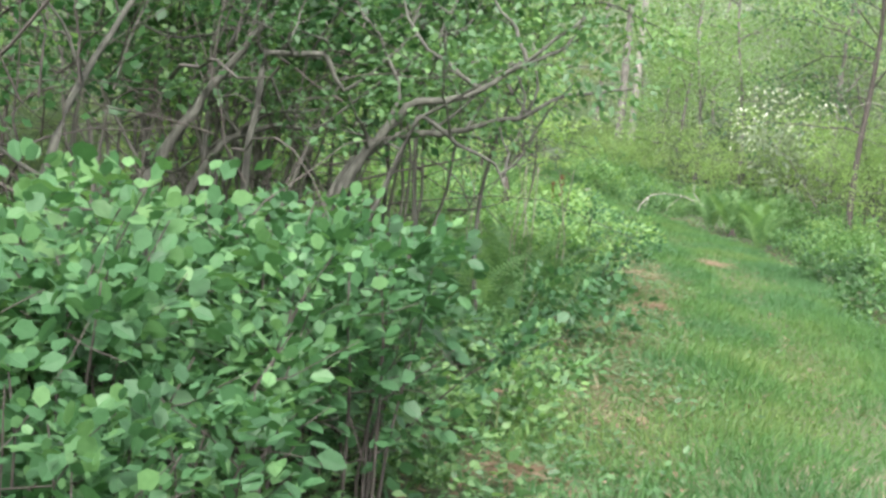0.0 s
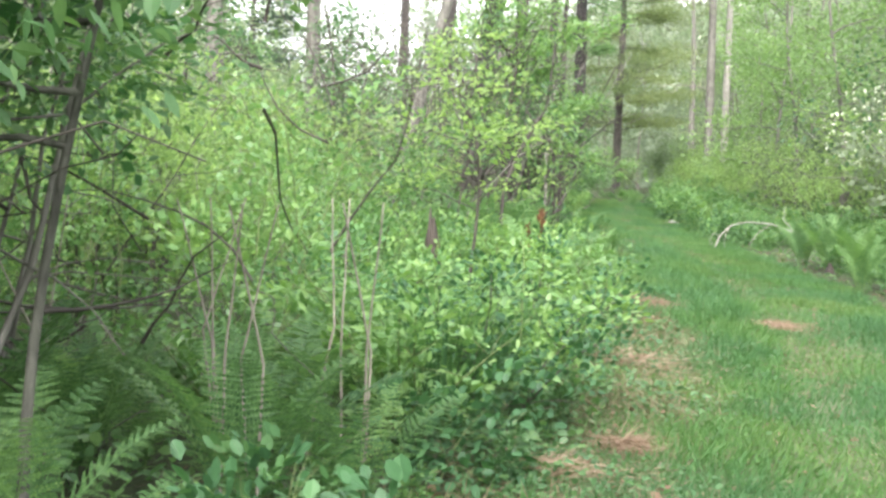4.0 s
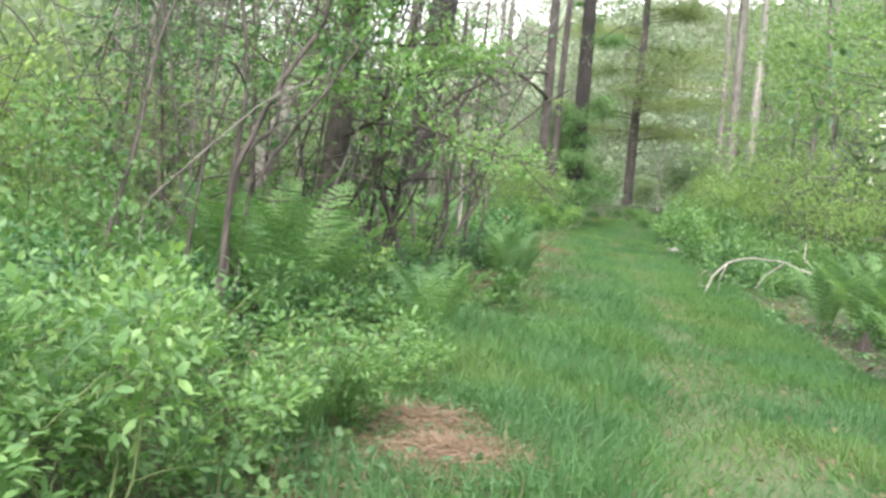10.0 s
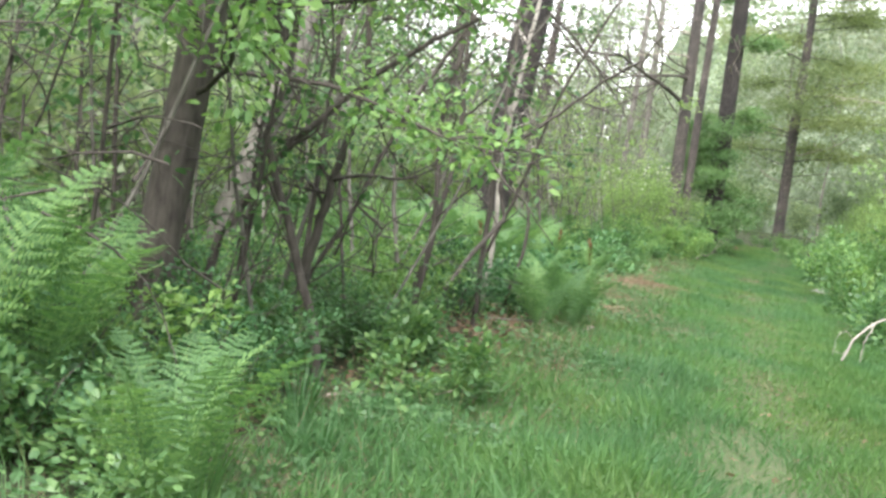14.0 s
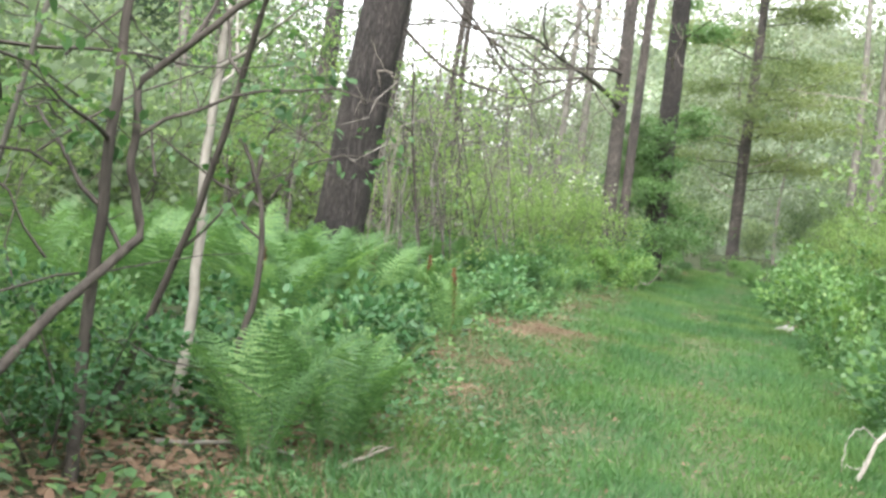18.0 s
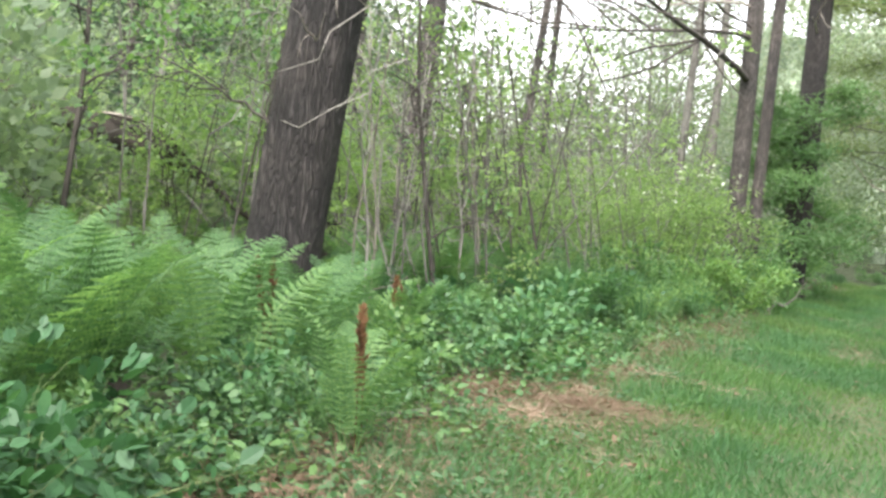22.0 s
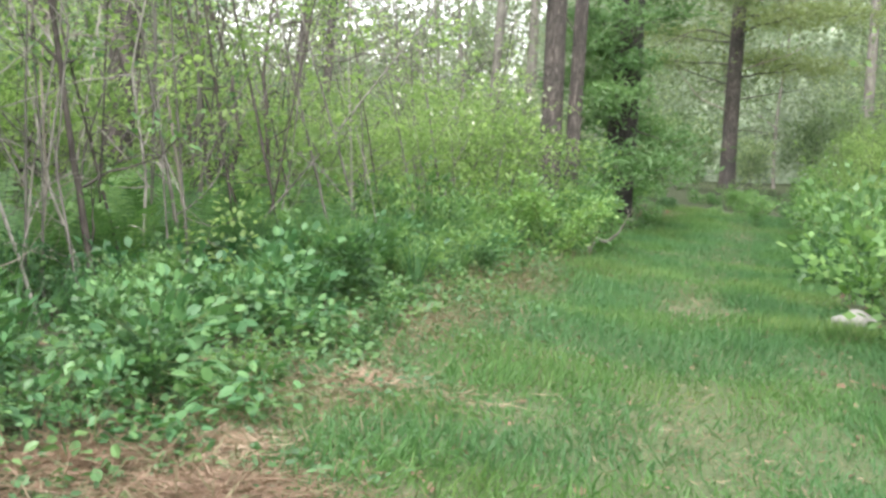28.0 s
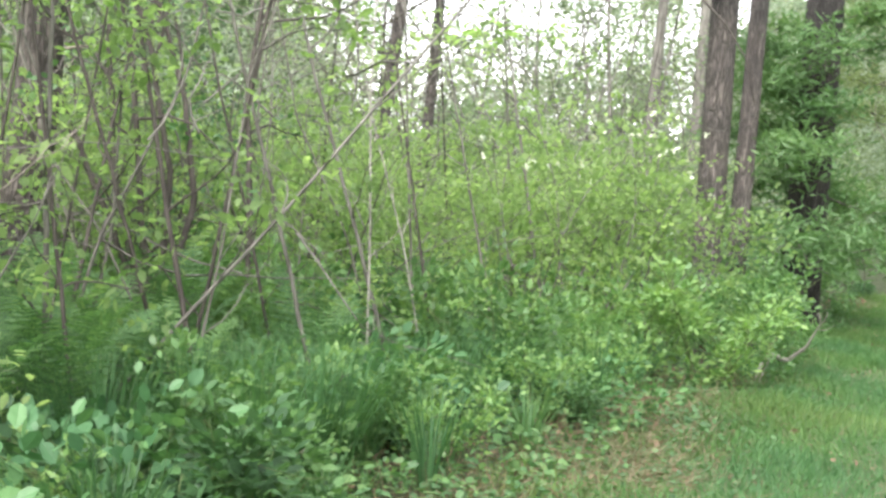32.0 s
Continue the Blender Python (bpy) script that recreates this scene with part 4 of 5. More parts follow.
band(WEED, 8, -11.5, -7, 0.1, 1.2, "left", 0.8, 1.2)
# right of the path
band(LOW_FAR, 15, -12, -2, 0.1, 1.6, "right", 0.9, 1.5)
band(LOW_FAR, 11, -2, 5, 0.9, 2.0, "right", 0.8, 1.2)
band(LOW_FAR, 30, 10.5, 30, 0.1, 1.6, "right", 0.9, 1.5)
band(MID_FAR, 20, -12, 4.5, 1.1, 2.8, "right", 0.75, 1.1)
band(MID_FAR, 8, 5, 10, 2.2, 3.6, "right", 0.75, 1.1)
band(MID_FAR, 34, 10.5, 44, 0.5, 2.6, "right", 0.75, 1.1)
band(TALL_LEAF, 34, -10, 44, 2.2, 6, "right", 0.8, 1.15)
band(MID_FAR, 22, 17, 38, 0.3, 1.6, "right", 1.1, 1.6)
band(TALL_LEAF, 14, 22, 44, 1.4, 3.6, "right", 0.7, 1.05)
band(FAR_BUSH_GREY, 64, -14, 48, 3.6, 14, "right", 0.8, 1.5)
band(YOUNG, 24, -12, 50, 6, 20, "right", 0.8, 1.2)
band(FAR_TREE, 24, -15, 70, 18, 45, "right", 0.7, 1.1)
band(FAR_BUSH, 9, -32, -16, 1.5, 12, "left", 0.7, 1.2, r=np.random.default_rng(8))
band(FAR_BUSH_GREY, 9, -32, -14, 1.5, 12, "right", 0.7, 1.2, r=np.random.default_rng(9))
band(LIGHT_TALL, 20, 26.8, 37, 2.8, 6.5, "left", 0.75, 1.15, r=np.random.default_rng(31))
band(LIGHT_TALL, 10, 8.5, 17, 4.5, 7.5, "left", 0.8, 1.1, r=np.random.default_rng(32))
band(LIGHT_TALL, 12, -5, 5, 3.0, 6.5, "left", 0.6, 0.9, r=np.random.default_rng(33))
band(LIGHT_TALL, 10, 22, 40, 0.8, 3.0, "right", 0.6, 0.95, r=np.random.default_rng(34))
band(CROWN_TREE, 15, 12, 46, 3.5, 9.5, "right", 0.75, 1.15, r=np.random.default_rng(35))
for k, (bearing, far) in enumerate([(8.3, 38), (9.6, 42), (11.0, 36), (12.4, 45), (5.5, 46), (9.0, 50), (12.0, 52)]):
    plant(SPARSE_TREE[k % 2], 3.2 + far * math.sin(radians(bearing)), 9.9 + far * math.cos(radians(bearing)), None, 0.8 + 0.04 * k)
for k, (x, y, size) in enumerate([(-8.9, -10.6, 1.0), (-8.1, -9.9, 0.95), (-8.5, -8.8, 0.95), (-9.5, -9.2, 0.95), (-9.0, -7.5, 0.95)]):
    plant(ARCHING[k % 2], x, y, 70 * k, size)
# two unseen trees added left of the start to shade the broadleaf shrubs
plant(YOUNG[0], -13.0, -16.2, None, 0.75)
plant(YOUNG[1], -12.4, -13.2, None, 0.75)
# the end of the path, where it bends out of sight
for k in range(24):
    plant((MID_FAR + LOW_FAR)[k % 4], rng.uniform(11.6, 19), rng.uniform(36.5, 42), None, rng.uniform(0.45, 0.75))
for k in range(30):
    plant(FAR_BUSH[k % 3], rng.uniform(9, 32), rng.uniform(46.5, 56), None, rng.uniform(0.6, 1.2))
for k in range(12):
    plant(YOUNG[k % 3], rng.uniform(12, 40), rng.uniform(52, 64), None, rng.uniform(0.8, 1.2))
for k in range(12):
    plant(FAR_TREE[k % 3], rng.uniform(14, 55), rng.uniform(62, 90), None, rng.uniform(0.8, 1.2))

for x, y, size in ((-11.3, -15.2, 0.75), (-10.95, -14.9, 0.7), (-11.65, -14.7, 0.8)):
    plant(BIG_LEAF[1], x, y, None, size)
for k, (x, y, size) in enumerate([(3.0, 23.4, 1.25), (3.6, 24.2, 1.25), (4.2, 25.0, 1.2), (3.3, 24.9, 1.2), (4.7, 25.8, 1.15), (2.5, 22.3, 1.2)]):
    plant(FERN_PLAIN[k % 3], x, y, None, size)
band(BLUE_LEAF, 12, 0.2, 4.2, 0.4, 2.2, "left", 0.55, 0.8)
for x, y, size in ((-2.6, 2.5, 1.4), (-2.95, 2.9, 1.35), (-2.3, 2.9, 1.25), (-2.75, 3.7, 1.3)):
    plant(FERN_PLAIN[1], x, y, None, size)
plant(SEDGE, -1.85, 0.85, 30, 0.6)
for k, (x, y, size) in enumerate([(-3.3, -1.7, 0.72), (-3.15, -1.2, 0.78), (-2.95, -0.72, 0.74), (-3.45, -0.9, 0.85), (-3.65, -2.25, 0.75), (-2.22, 0.15, 0.6), (-3.6, -1.4, 0.85), (-2.65, -0.75, 0.6)]):
    plant(MID_LEAF[k % 3], x, y, 47 * k, size)
for x, y in ((5.4, 23.8), (4.85, 24.1), (5.2, 24.7), (5.9, 25.0), (6.2, 25.6), (4.5, 23.6), (4.75, 23.1), (5.05, 22.9), (4.45, 22.6), (5.3, 23.3)):
    plant(SEDGE, x, y, None, 0.85)
plant(FERN_PLAIN[0], -1.6, 1.9, 60, 0.9)
plant(FERN_PLAIN[1], -2.4, 4.4, 10, 1.0)
plant(FERN_PLAIN[0], -2.83, 4.97, 80, 1.15)
plant(FERN_PLAIN[2], -2.38, 4.72, 140, 1.05)
plant(FERN_PLAIN[2], -2.9, 3.4, 200, 1.0)
# ferns that stand out
for k, (x, y, size) in enumerate([(-8.0, -8.2, 0.75), (-7.1, -7.7, 0.8), (-7.9, -7.3, 0.8), (-6.2, -7.0, 0.8), (0.9, 14.3, 1.25), (1.6, 14.2, 1.25), (2.0, 15.8, 1.2), (0.2, 13.0, 1.2), (1.0, 16.4, 1.3),
                                  (4.15, 22.9, 1.0), (3.85, 22.3, 1.1), (4.5, 23.7, 0.95), (3.5, 21.9, 1.05), (3.0, 22.6, 1.1), (3.5, 23.0, 1.15), (4.0, 24.4, 1.0), (3.2, 21.6, 1.1), (2.2, 1.6, 1.0), (2.5, 2.0, 1.1), (4.25, 5.6, 1.2), (4.6, 6.1, 1.2), (4.15, 6.25, 1.1), (1.05, 8.9, 0.85), (1.4, 9.3, 0.9), (1.55, 9.8, 0.75), (1.1, 9.6, 0.85)]):
    plant(FERN_PLAIN[k % 3], x, y, None, size)
for k, (x, y, size) in enumerate([(1.12, 13.3, 1.05), (2.79, 14.75, 0.85), (2.35, 16.4, 1.12), (-4.21, -2.9, 1.25), (-8.4, -8.6, 1.1), (3.0, 17.6, 0.8)]):
    plant(FERN_RUST[k % 2], x, y, None, size)
plant(SEDGE, -6.2, -7.2, None, 1.0)
plant(SEDGE, -5.6, -6.2, None, 0.8)

# ---------------------------------------------------------------- thicket of crooked stems by the start
CROOKED = [
    (0.036, [(-9.68, -11.5, 1.03), (-9.49, -11.54, 1.34), (-9.3, -11.59, 1.59), (-9.01, -11.69, 1.65), (-8.78, -11.76, 1.83), (-8.49, -11.84, 2.09)]),
    (0.03, [(-9.64, -11.2, 0.96), (-9.48, -11.23, 1.26), (-9.25, -11.3, 1.42), (-9.02, -11.38, 1.45), (-8.65, -11.51, 1.57), (-8.42, -11.58, 1.71), (-8.09, -11.69, 1.77)]),
    (0.04, [(-10.46, -10.58, 1.08), (-10.22, -10.64, 1.48), (-10.03, -10.68, 1.77), (-9.84, -10.73, 2.04), (-9.79, -10.73, 2.35)]),
    (0.034, [(-10.36, -10.19, 1.14), (-10.13, -10.24, 1.57), (-9.93, -10.28, 1.97), (-9.83, -10.29, 2.4)]),
    (0.024, [(-10.0, -11.0, 1.1), (-9.92, -10.93, 1.8), (-9.62, -11.04, 1.82), (-9.52, -11.09, 1.63), (-9.4, -11.12, 1.71), (-9.19, -11.18, 1.95), (-9.1, -11.19, 2.3)]),
    (0.034, [(-10.24, -9.94, 0.78), (-9.97, -10.0, 1.2), (-9.79, -10.04, 1.59), (-9.6, -10.08, 1.92), (-9.52, -10.07, 2.4)]),
    (0.03, [(-10.26, -10.43, 0.9), (-10.03, -10.5, 1.3), (-9.78, -10.59, 1.41), (-9.53, -10.68, 1.41), (-9.0, -10.9, 1.9)]),
    (0.028, [(-11.2, -12.4, 0.8), (-11.0, -12.2, 1.5), (-10.7, -12.0, 2.0), (-10.3, -11.8, 2.3)]),
    (0.02, [(-9.6, -11.6, 0.7), (-9.32, -11.8, 1.54), (-9.15, -11.87, 1.41), (-8.95, -11.95, 1.32), (-8.9, -11.98, 1.17)]),
    (0.03, [(-9.0, -9.6, 0.6), (-8.9, -9.4, 1.4), (-8.6, -9.2, 2.1), (-8.5, -9.0, 2.9)]),
    (0.024, [(-9.9, -8.8, 0.6), (-9.7, -8.7, 1.5), (-9.8, -8.5, 2.6)]),
    (0.026, [(-10.8, -9.2, 0.7), (-10.7, -9.0, 1.7), (-10.4, -8.9, 2.8)]),
]
for k, (r0, line) in enumerate(CROOKED):
    thicket_stem("crooked_stem", "crooked grey-brown stem arching out of a dense shrub", line, r0, 300 + k, LIMB, 5, LEAF, 70, 0.05, 0.2)

# ---------------------------------------------------------------- slanting thicket in the middle of the walk
SLANTING = [
    (0.026, BARK_DARK, [(0.35, 8.36, 0.23), (0.37, 8.36, 1.15), (0.39, 8.36, 1.8), (0.41, 8.36, 2.52), (0.43, 8.36, 3.6)]),
    (0.022, BARK_DARK, [(-0.01, 7.98, 0.37), (0.24, 8.17, 0.72), (0.52, 8.45, 1.03), (0.45, 8.45, 1.3), (0.46, 8.45, 1.63), (0.82, 8.33, 1.95), (1.15, 8.11, 2.28), (1.43, 7.89, 2.49)]),
    (0.034, BARK_DARK, [(-1.18, 5.76, 0.57), (-1.12, 5.75, 0.89), (-1.06, 5.75, 1.23), (-0.96, 5.74, 1.64), (-0.92, 5.74, 1.96), (-1.02, 5.75, 3.0)]),
    (0.028, BARK_DARK, [(-1.74, 5.49, 0.76), (-1.51, 5.48, 1.16), (-1.33, 5.47, 1.43), (-1.1, 5.45, 1.67), (-0.9, 5.44, 1.88), (-0.58, 5.42, 2.13), (-0.3, 5.41, 2.3)]),
    (0.018, BARK_DARK, [(-1.15, 5.96, 0.55), (-0.92, 5.94, 0.99), (-0.74, 5.93, 1.46), (-0.57, 5.92, 1.82), (-0.38, 5.91, 2.16), (-0.1, 5.9, 2.7)]),
    (0.024, BARK_DARK, [(-0.29, 7.4, 0.48), (-0.12, 7.39, 1.32), (-0.08, 7.39, 1.79), (-0.11, 7.39, 2.27), (-0.09, 7.39, 3.3)]),
    (0.022, BARK_GREY, [(-0.42, 7.81, 0.56), (-0.51, 7.82, 1.18), (-0.55, 7.82, 1.58), (-0.46, 7.81, 1.89), (-0.1, 7.8, 2.5)]),
    (0.026, BARK_DARK, [(-0.33, 7.0, 0.28), (-0.24, 7.0, 0.89), (-0.28, 7.0, 1.72), (-0.19, 6.99, 2.29), (-0.17, 6.99, 3.2)]),
    (0.03, BARK_DARK, [(-1.08, 5.05, 0.29), (-1.3, 5.06, 0.91), (-1.49, 5.08, 1.43), (-1.39, 5.07, 1.86), (-1.4, 5.07, 3.0)]),
    (0.02, BARK_DARK, [(0.89, 9.88, 0.33), (0.98, 9.87, 0.65), (1.0, 9.88, 0.94), (0.98, 9.89, 1.17), (0.92, 9.9, 1.36), (0.84, 9.92, 1.51)]),
    (0.024, BARK_DARK, [(-2.97, 2.61, 1.26), (-2.92, 2.63, 1.69), (-2.92, 2.64, 1.98), (-3.05, 2.69, 3.0)]),
    (0.02, BARK_DARK, [(-2.94, 2.61, 1.33), (-2.69, 2.56, 1.56), (-2.67, 2.57, 1.82), (-2.5, 2.56, 2.8)]),
    (0.018, BARK_DARK, [(-2.85, 2.59, 1.1), (-2.52, 2.51, 1.61), (-2.35, 2.48, 1.84), (-2.0, 2.45, 2.4)]),
    (0.022, BARK_DARK, [(-3.08, 1.28, 1.2), (-2.83, 1.25, 1.78), (-2.57, 1.21, 2.19), (-2.47, 1.2, 3.0)]),
]
for k, (r0, bark, line) in enumerate(SLANTING):
    thicket_stem("slanting_stem", "slanting dark bare stem in a dense thicket", line, r0 * 1.1, 400 + k, bark, 4, LEAF, 44, 0.058)
for k in range(32):
    y = rng.uniform(2.6, 9.5)
    x = float(edge_left(y)) - rng.uniform(0.9, 3.4)
    tip = rng.normal(size=2) * 0.45 + [0.25, 0]
    thicket_stem("slanting_stem", "thin slanting bare stem in a dense thicket", [(x, y, 0.3), (x + tip[0] * 0.4, y + tip[1] * 0.4, 1.2), (x + tip[0] * 0.7, y + tip[1], 2.2), (x + tip[0] * 1.4, y + tip[1] * 1.5, 3.4)],
                 rng.uniform(0.012, 0.024), 500 + k, (BARK_DARK, BARK_GREY)[k % 2], 3, LEAF, 26, 0.07)
for k in range(46):
    y = rng.uniform(20.5, 36)
    x = float(edge_left(y)) - rng.uniform(1.8, 6.0)
    tip = rng.normal(size=2) * 0.5
    thicket_stem("bare_sapling", "thin bare grey-brown stem standing among shrubs", [(x, y, 0.3), (x + tip[0] * 0.4, y + tip[1] * 0.4, 1.2), (x + tip[0] * 0.9, y + tip[1], 2.4), (x + tip[0] * 1.4, y + tip[1] * 1.5, 3.6)],
                 rng.uniform(0.009, 0.018), 600 + k, (BARK_GREY, BARK_DARK)[k % 2], 5, LEAF_AIRY, 46, 0.07)
for k, line in enumerate([
        [(4.01, 25.5, 0.51), (3.77, 25.56, 1.43), (3.67, 25.61, 2.28), (3.64, 25.65, 3.0)],
        [(4.05, 25.49, 0.51), (3.93, 25.55, 1.44), (3.83, 25.59, 2.16), (3.67, 25.65, 2.92)],
        [(4.07, 25.49, 0.51), (4.13, 25.54, 1.44), (3.95, 25.59, 2.24), (3.71, 25.65, 3.0)],
        [(4.11, 25.49, 0.51), (4.29, 25.52, 1.32), (4.18, 25.56, 1.97), (3.92, 25.62, 2.77)],
        [(4.05, 25.49, 0.51), (3.79, 25.54, 1.07), (3.54, 25.58, 1.59), (3.37, 25.61, 1.95)],
        [(4.6, 25.98, 0.73), (4.57, 26.02, 1.45), (4.51, 26.05, 2.09), (4.6, 26.09, 2.86)]]):
    thicket_stem("grey_stem", "dark grey stem of a many-stemmed shrub behind the ferns", line, 0.03, 480 + k, BARK_DARK, 4, LEAF, 20, 0.07)
thicket_stem("birch_stem", "pale birch stem with a white foot at the thicket's edge", [(0.65, 9.94, 0.18), (0.68, 9.94, 0.66), (0.68, 9.94, 1.48), (0.72, 9.94, 2.14), (0.83, 9.93, 2.97), (0.9, 9.93, 4.2)], 0.033, 450, BARK_PALE, 5, LEAF, 20, 0.06)
thicket_stem("dead_branch", "pale dead branch leaning in the bushes", [(-3.6, 1.0, 1.0), (-3.22, 0.91, 1.39), (-2.97, 0.86, 1.63), (-2.75, 0.81, 1.76), (-2.56, 0.77, 1.85)], 0.008, 451, BARK_GREY, 1)
near_tree = slim_tree("leafy_tree", "broad-leaved tree with ridged brown trunk and low layered boughs", 9, 0.125, 460, BARK_DARK, LEAF_BRIGHT, 0.06, 11000, (0.18, 0.42), 20, 0.27, (0.08, 0.0), 0.2, (-0.05, 0.3), 0.16, 0.08)
plant(near_tree, -2.05, 4.6, 0)
roadside = slim_tree("leafy_tree", "dark-stemmed tree with leafy boughs hanging over the path", 8, 0.06, 461, BARK_DARK, LEAF, 0.085, 3400, (0.27, 0.8), 18, 0.55, (-0.06, -0.02), 0.36, stout=0.25)
plant(roadside, 3.45, 0.7, 0)
small = slim_tree("sapling", "small open sapling with bright fresh leaves", 2.3, 0.016, 462, BARK_DARK, LEAF_AIRY, 0.06, 1100, (0.45, 0.95), 11, 0.26, bough_len=0.34)
plant(small, -5.12, -4.0, 0)


# ---------------------------------------------------------------- flowering shrub
def blossom_shrub(x, y, size, seed, proto, n, low, high):
    r = np.random.default_rng(seed)
    ob = plant(proto, x, y, None, size)
    tagged(ob, "tall shrub dotted with small white blossoms", "shrub")
    g = Geo()
    a, h = r.uniform(0, 6.28, n), r.uniform(low, high, n)
    p = np.stack([np.cos(a) * r.uniform(0.5, 1.2, n), np.sin(a) * r.uniform(0.5, 1.2, n), h], 1)
    for _ in range(4):
        leaves(g, p, r.normal(size=(n, 3)), 0.04, 0.9, 0.1, 0, r)
    part("blossom", g.mesh("blossom", PETAL), ob, "small white blossoms")


blossom_shrub(8.1, 9.3, 1.27, 1, TALL_LEAF[1], 220, 1.4, 2.7)
blossom_shrub(7.2, 28.4, 0.98, 2, LIGHT_TALL[0], 26, 1.7, 2.35)
blossom_shrub(7.8, 29.2, 0.95, 3, LIGHT_TALL[1], 18, 1.7, 2.35)
for x, y, size in ((6.6, 27.9, 0.85), (7.0, 29.2, 0.95), (8.3, 30.0, 0.85)):
    plant(LIGHT_TALL[2], x, y, None, size)
for x, y, size in ((8.2, 27.6, 1.2), (8.7, 28.4, 1.15), (7.7, 27.9, 1.1), (9.3, 29.6, 0.9)):
    plant(MID_LEAF[1], x, y, None, size)
for k, (x, y) in enumerate([(2.75, 20.2), (3.0, 20.7), (2.55, 20.9), (3.25, 21.4), (2.9, 21.8), (3.6, 21.9), (3.9, 22.6), (2.7, 19.9)]):
    r = np.random.default_rng(640 + k)
    lean = r.uniform(-0.7, 0.5)
    thicket_stem("dead_sapling", "bleached dead sapling with crooked bare twigs", [(x, y, 0.3), (x + lean * 0.4, y, 1.0), (x + lean * 0.5 + r.normal() * 0.12, y + 0.1, 1.8), (x + lean * 1.3, y + 0.2, 2.8)], 0.015, 640 + k, (DEAD, BARK_PALE)[k % 2], 8)
for k, (x, y) in enumerate([(3.5, 21.6), (3.9, 22.2), (4.3, 22.8), (4.0, 23.4), (4.7, 23.6), (5.2, 24.4), (4.9, 25.2), (5.6, 25.6), (5.9, 26.4), (6.4, 27.2), (4.4, 24.3), (6.9, 28.2)]):
    r = np.random.default_rng(670 + k)
    lean = r.uniform(-0.95, -0.15)
    thicket_stem("leaning_stem", "slender dark stem leaning out of the shrubs", [(x, y, 0.3), (x + lean * 0.3, y, 1.2), (x + lean * 0.65, y + r.normal() * 0.1, 2.2), (x + lean * 1.0, y + 0.1, 3.3)], r.uniform(0.013, 0.021), 670 + k, (BARK_DARK, BARK_GREY)[k % 2], 5, LEAF_AIRY, 30, 0.065)
for k in range(20):
    r = np.random.default_rng(1640 + k)
    y = r.uniform(20.5, 27)
    x = float(edge_left(y)) - r.uniform(1.6, 3.9)
    lean = r.normal() * 0.8
    thicket_stem("dead_sapling", "thin bleached dead stem leaning among the shrubs", [(x, y, 0.3), (x + lean * 0.35, y, 1.1), (x + lean * 0.8 + r.normal() * 0.1, y + 0.1, 2.0), (x + lean * 1.3, y + 0.2, 2.9)], r.uniform(0.008, 0.014), 1640 + k, (BARK_PALE, BARK_GREY, BARK_GREY)[k % 3], 5)
thicket_stem("dark_sapling", "dark leaning sapling with a few leaves behind the ferns", [(3.36, 21.0, 0.3), (3.2, 21.0, 1.2), (3.04, 21.0, 2.2), (2.95, 21.1, 3.3)], 0.03, 655, BARK_DARK, 7, LEAF, 40, 0.06)


# ---------------------------------------------------------------- stone, fallen wood, stumps
def stone(x, y, size, seed, label):
    bm = bmesh.new()
    bmesh.ops.create_icosphere(bm, subdivisions=4, radius=1)
    for v in bm.verts:
        n = noise.noise(v.co * 1.3 + Vector((seed, 0, 0))) * 0.22 + noise.noise(v.co * 4 + Vector((0, seed, 0))) * 0.05
        v.co *= 1 + n
        v.co = Vector((v.co.x * size, v.co.y * size * 0.75, max(v.co.z, -0.5) * size * 0.6))
    me = bpy.data.meshes.new("stone")
    bm.to_mesh(me)
    bm.free()
    me.polygons.foreach_set("use_smooth", np.ones(len(me.polygons), bool))
    me.materials.append(STONE)
    ob = tagged(new("stone", me), label, "stone")
    ob.matrix_basis = pose(x, y, float(rise(x, y)) + 0.2 * size, 0, 0, 25)


stone(9.95, 23.3, 0.24, 3, "pale rounded stone at the grass edge")


def fallen_branch():
    top = thing("fallen_branch", "bleached arching dead branch lying by the path", "branch")
    line = np.array([(4.66, 10.45, -0.1), (4.8, 10.5, 0.14), (5.02, 10.5, 0.36), (5.32, 10.45, 0.45), (5.62, 9.9, 0.44), (5.95, 9.5, 0.28), (6.3, 9.1, 0.06)])
    base = np.array([4.66, 10.45, float(rise(4.66, 10.45))])
    shoots = [((4.8, 10.5, 0.14), (4.7, 10.53, 0.22), (4.6, 10.5, 0.16), (4.55, 10.45, -0.04)), ((4.74, 10.47, 0.02), (4.6, 10.37, -0.02), (4.5, 10.3, 0.02)), ((5.62, 9.9, 0.42), (5.43, 10.0, 0.26), (5.25, 10.05, 0.02)),
              ((5.02, 10.5, 0.35), (4.86, 10.4, 0.12), (4.8, 10.3, -0.08)), ((5.95, 9.5, 0.28), (5.85, 9.75, 0.52), (6.0, 10.0, 0.75))]
    for pts, r0 in [(line, 0.015)] + [(np.array(p), q) for p, q in zip(shoots, (0.0045, 0.004, 0.01, 0.008, 0.01))]:
        g = Geo()
        k = np.linspace(0, len(pts) - 1, 20)
        fine = np.stack([np.interp(k, range(len(pts)), pts[:, c]) for c in range(3)], 1) + rng.normal(size=(20, 3)) * 0.006
        tube(g, fine - base, np.linspace(r0, r0 * 0.6, 20), 7)
        part("limb", g.mesh("limb", BARK_PALE, True), top)
    top.matrix_basis = pose(*base)


fallen_branch()


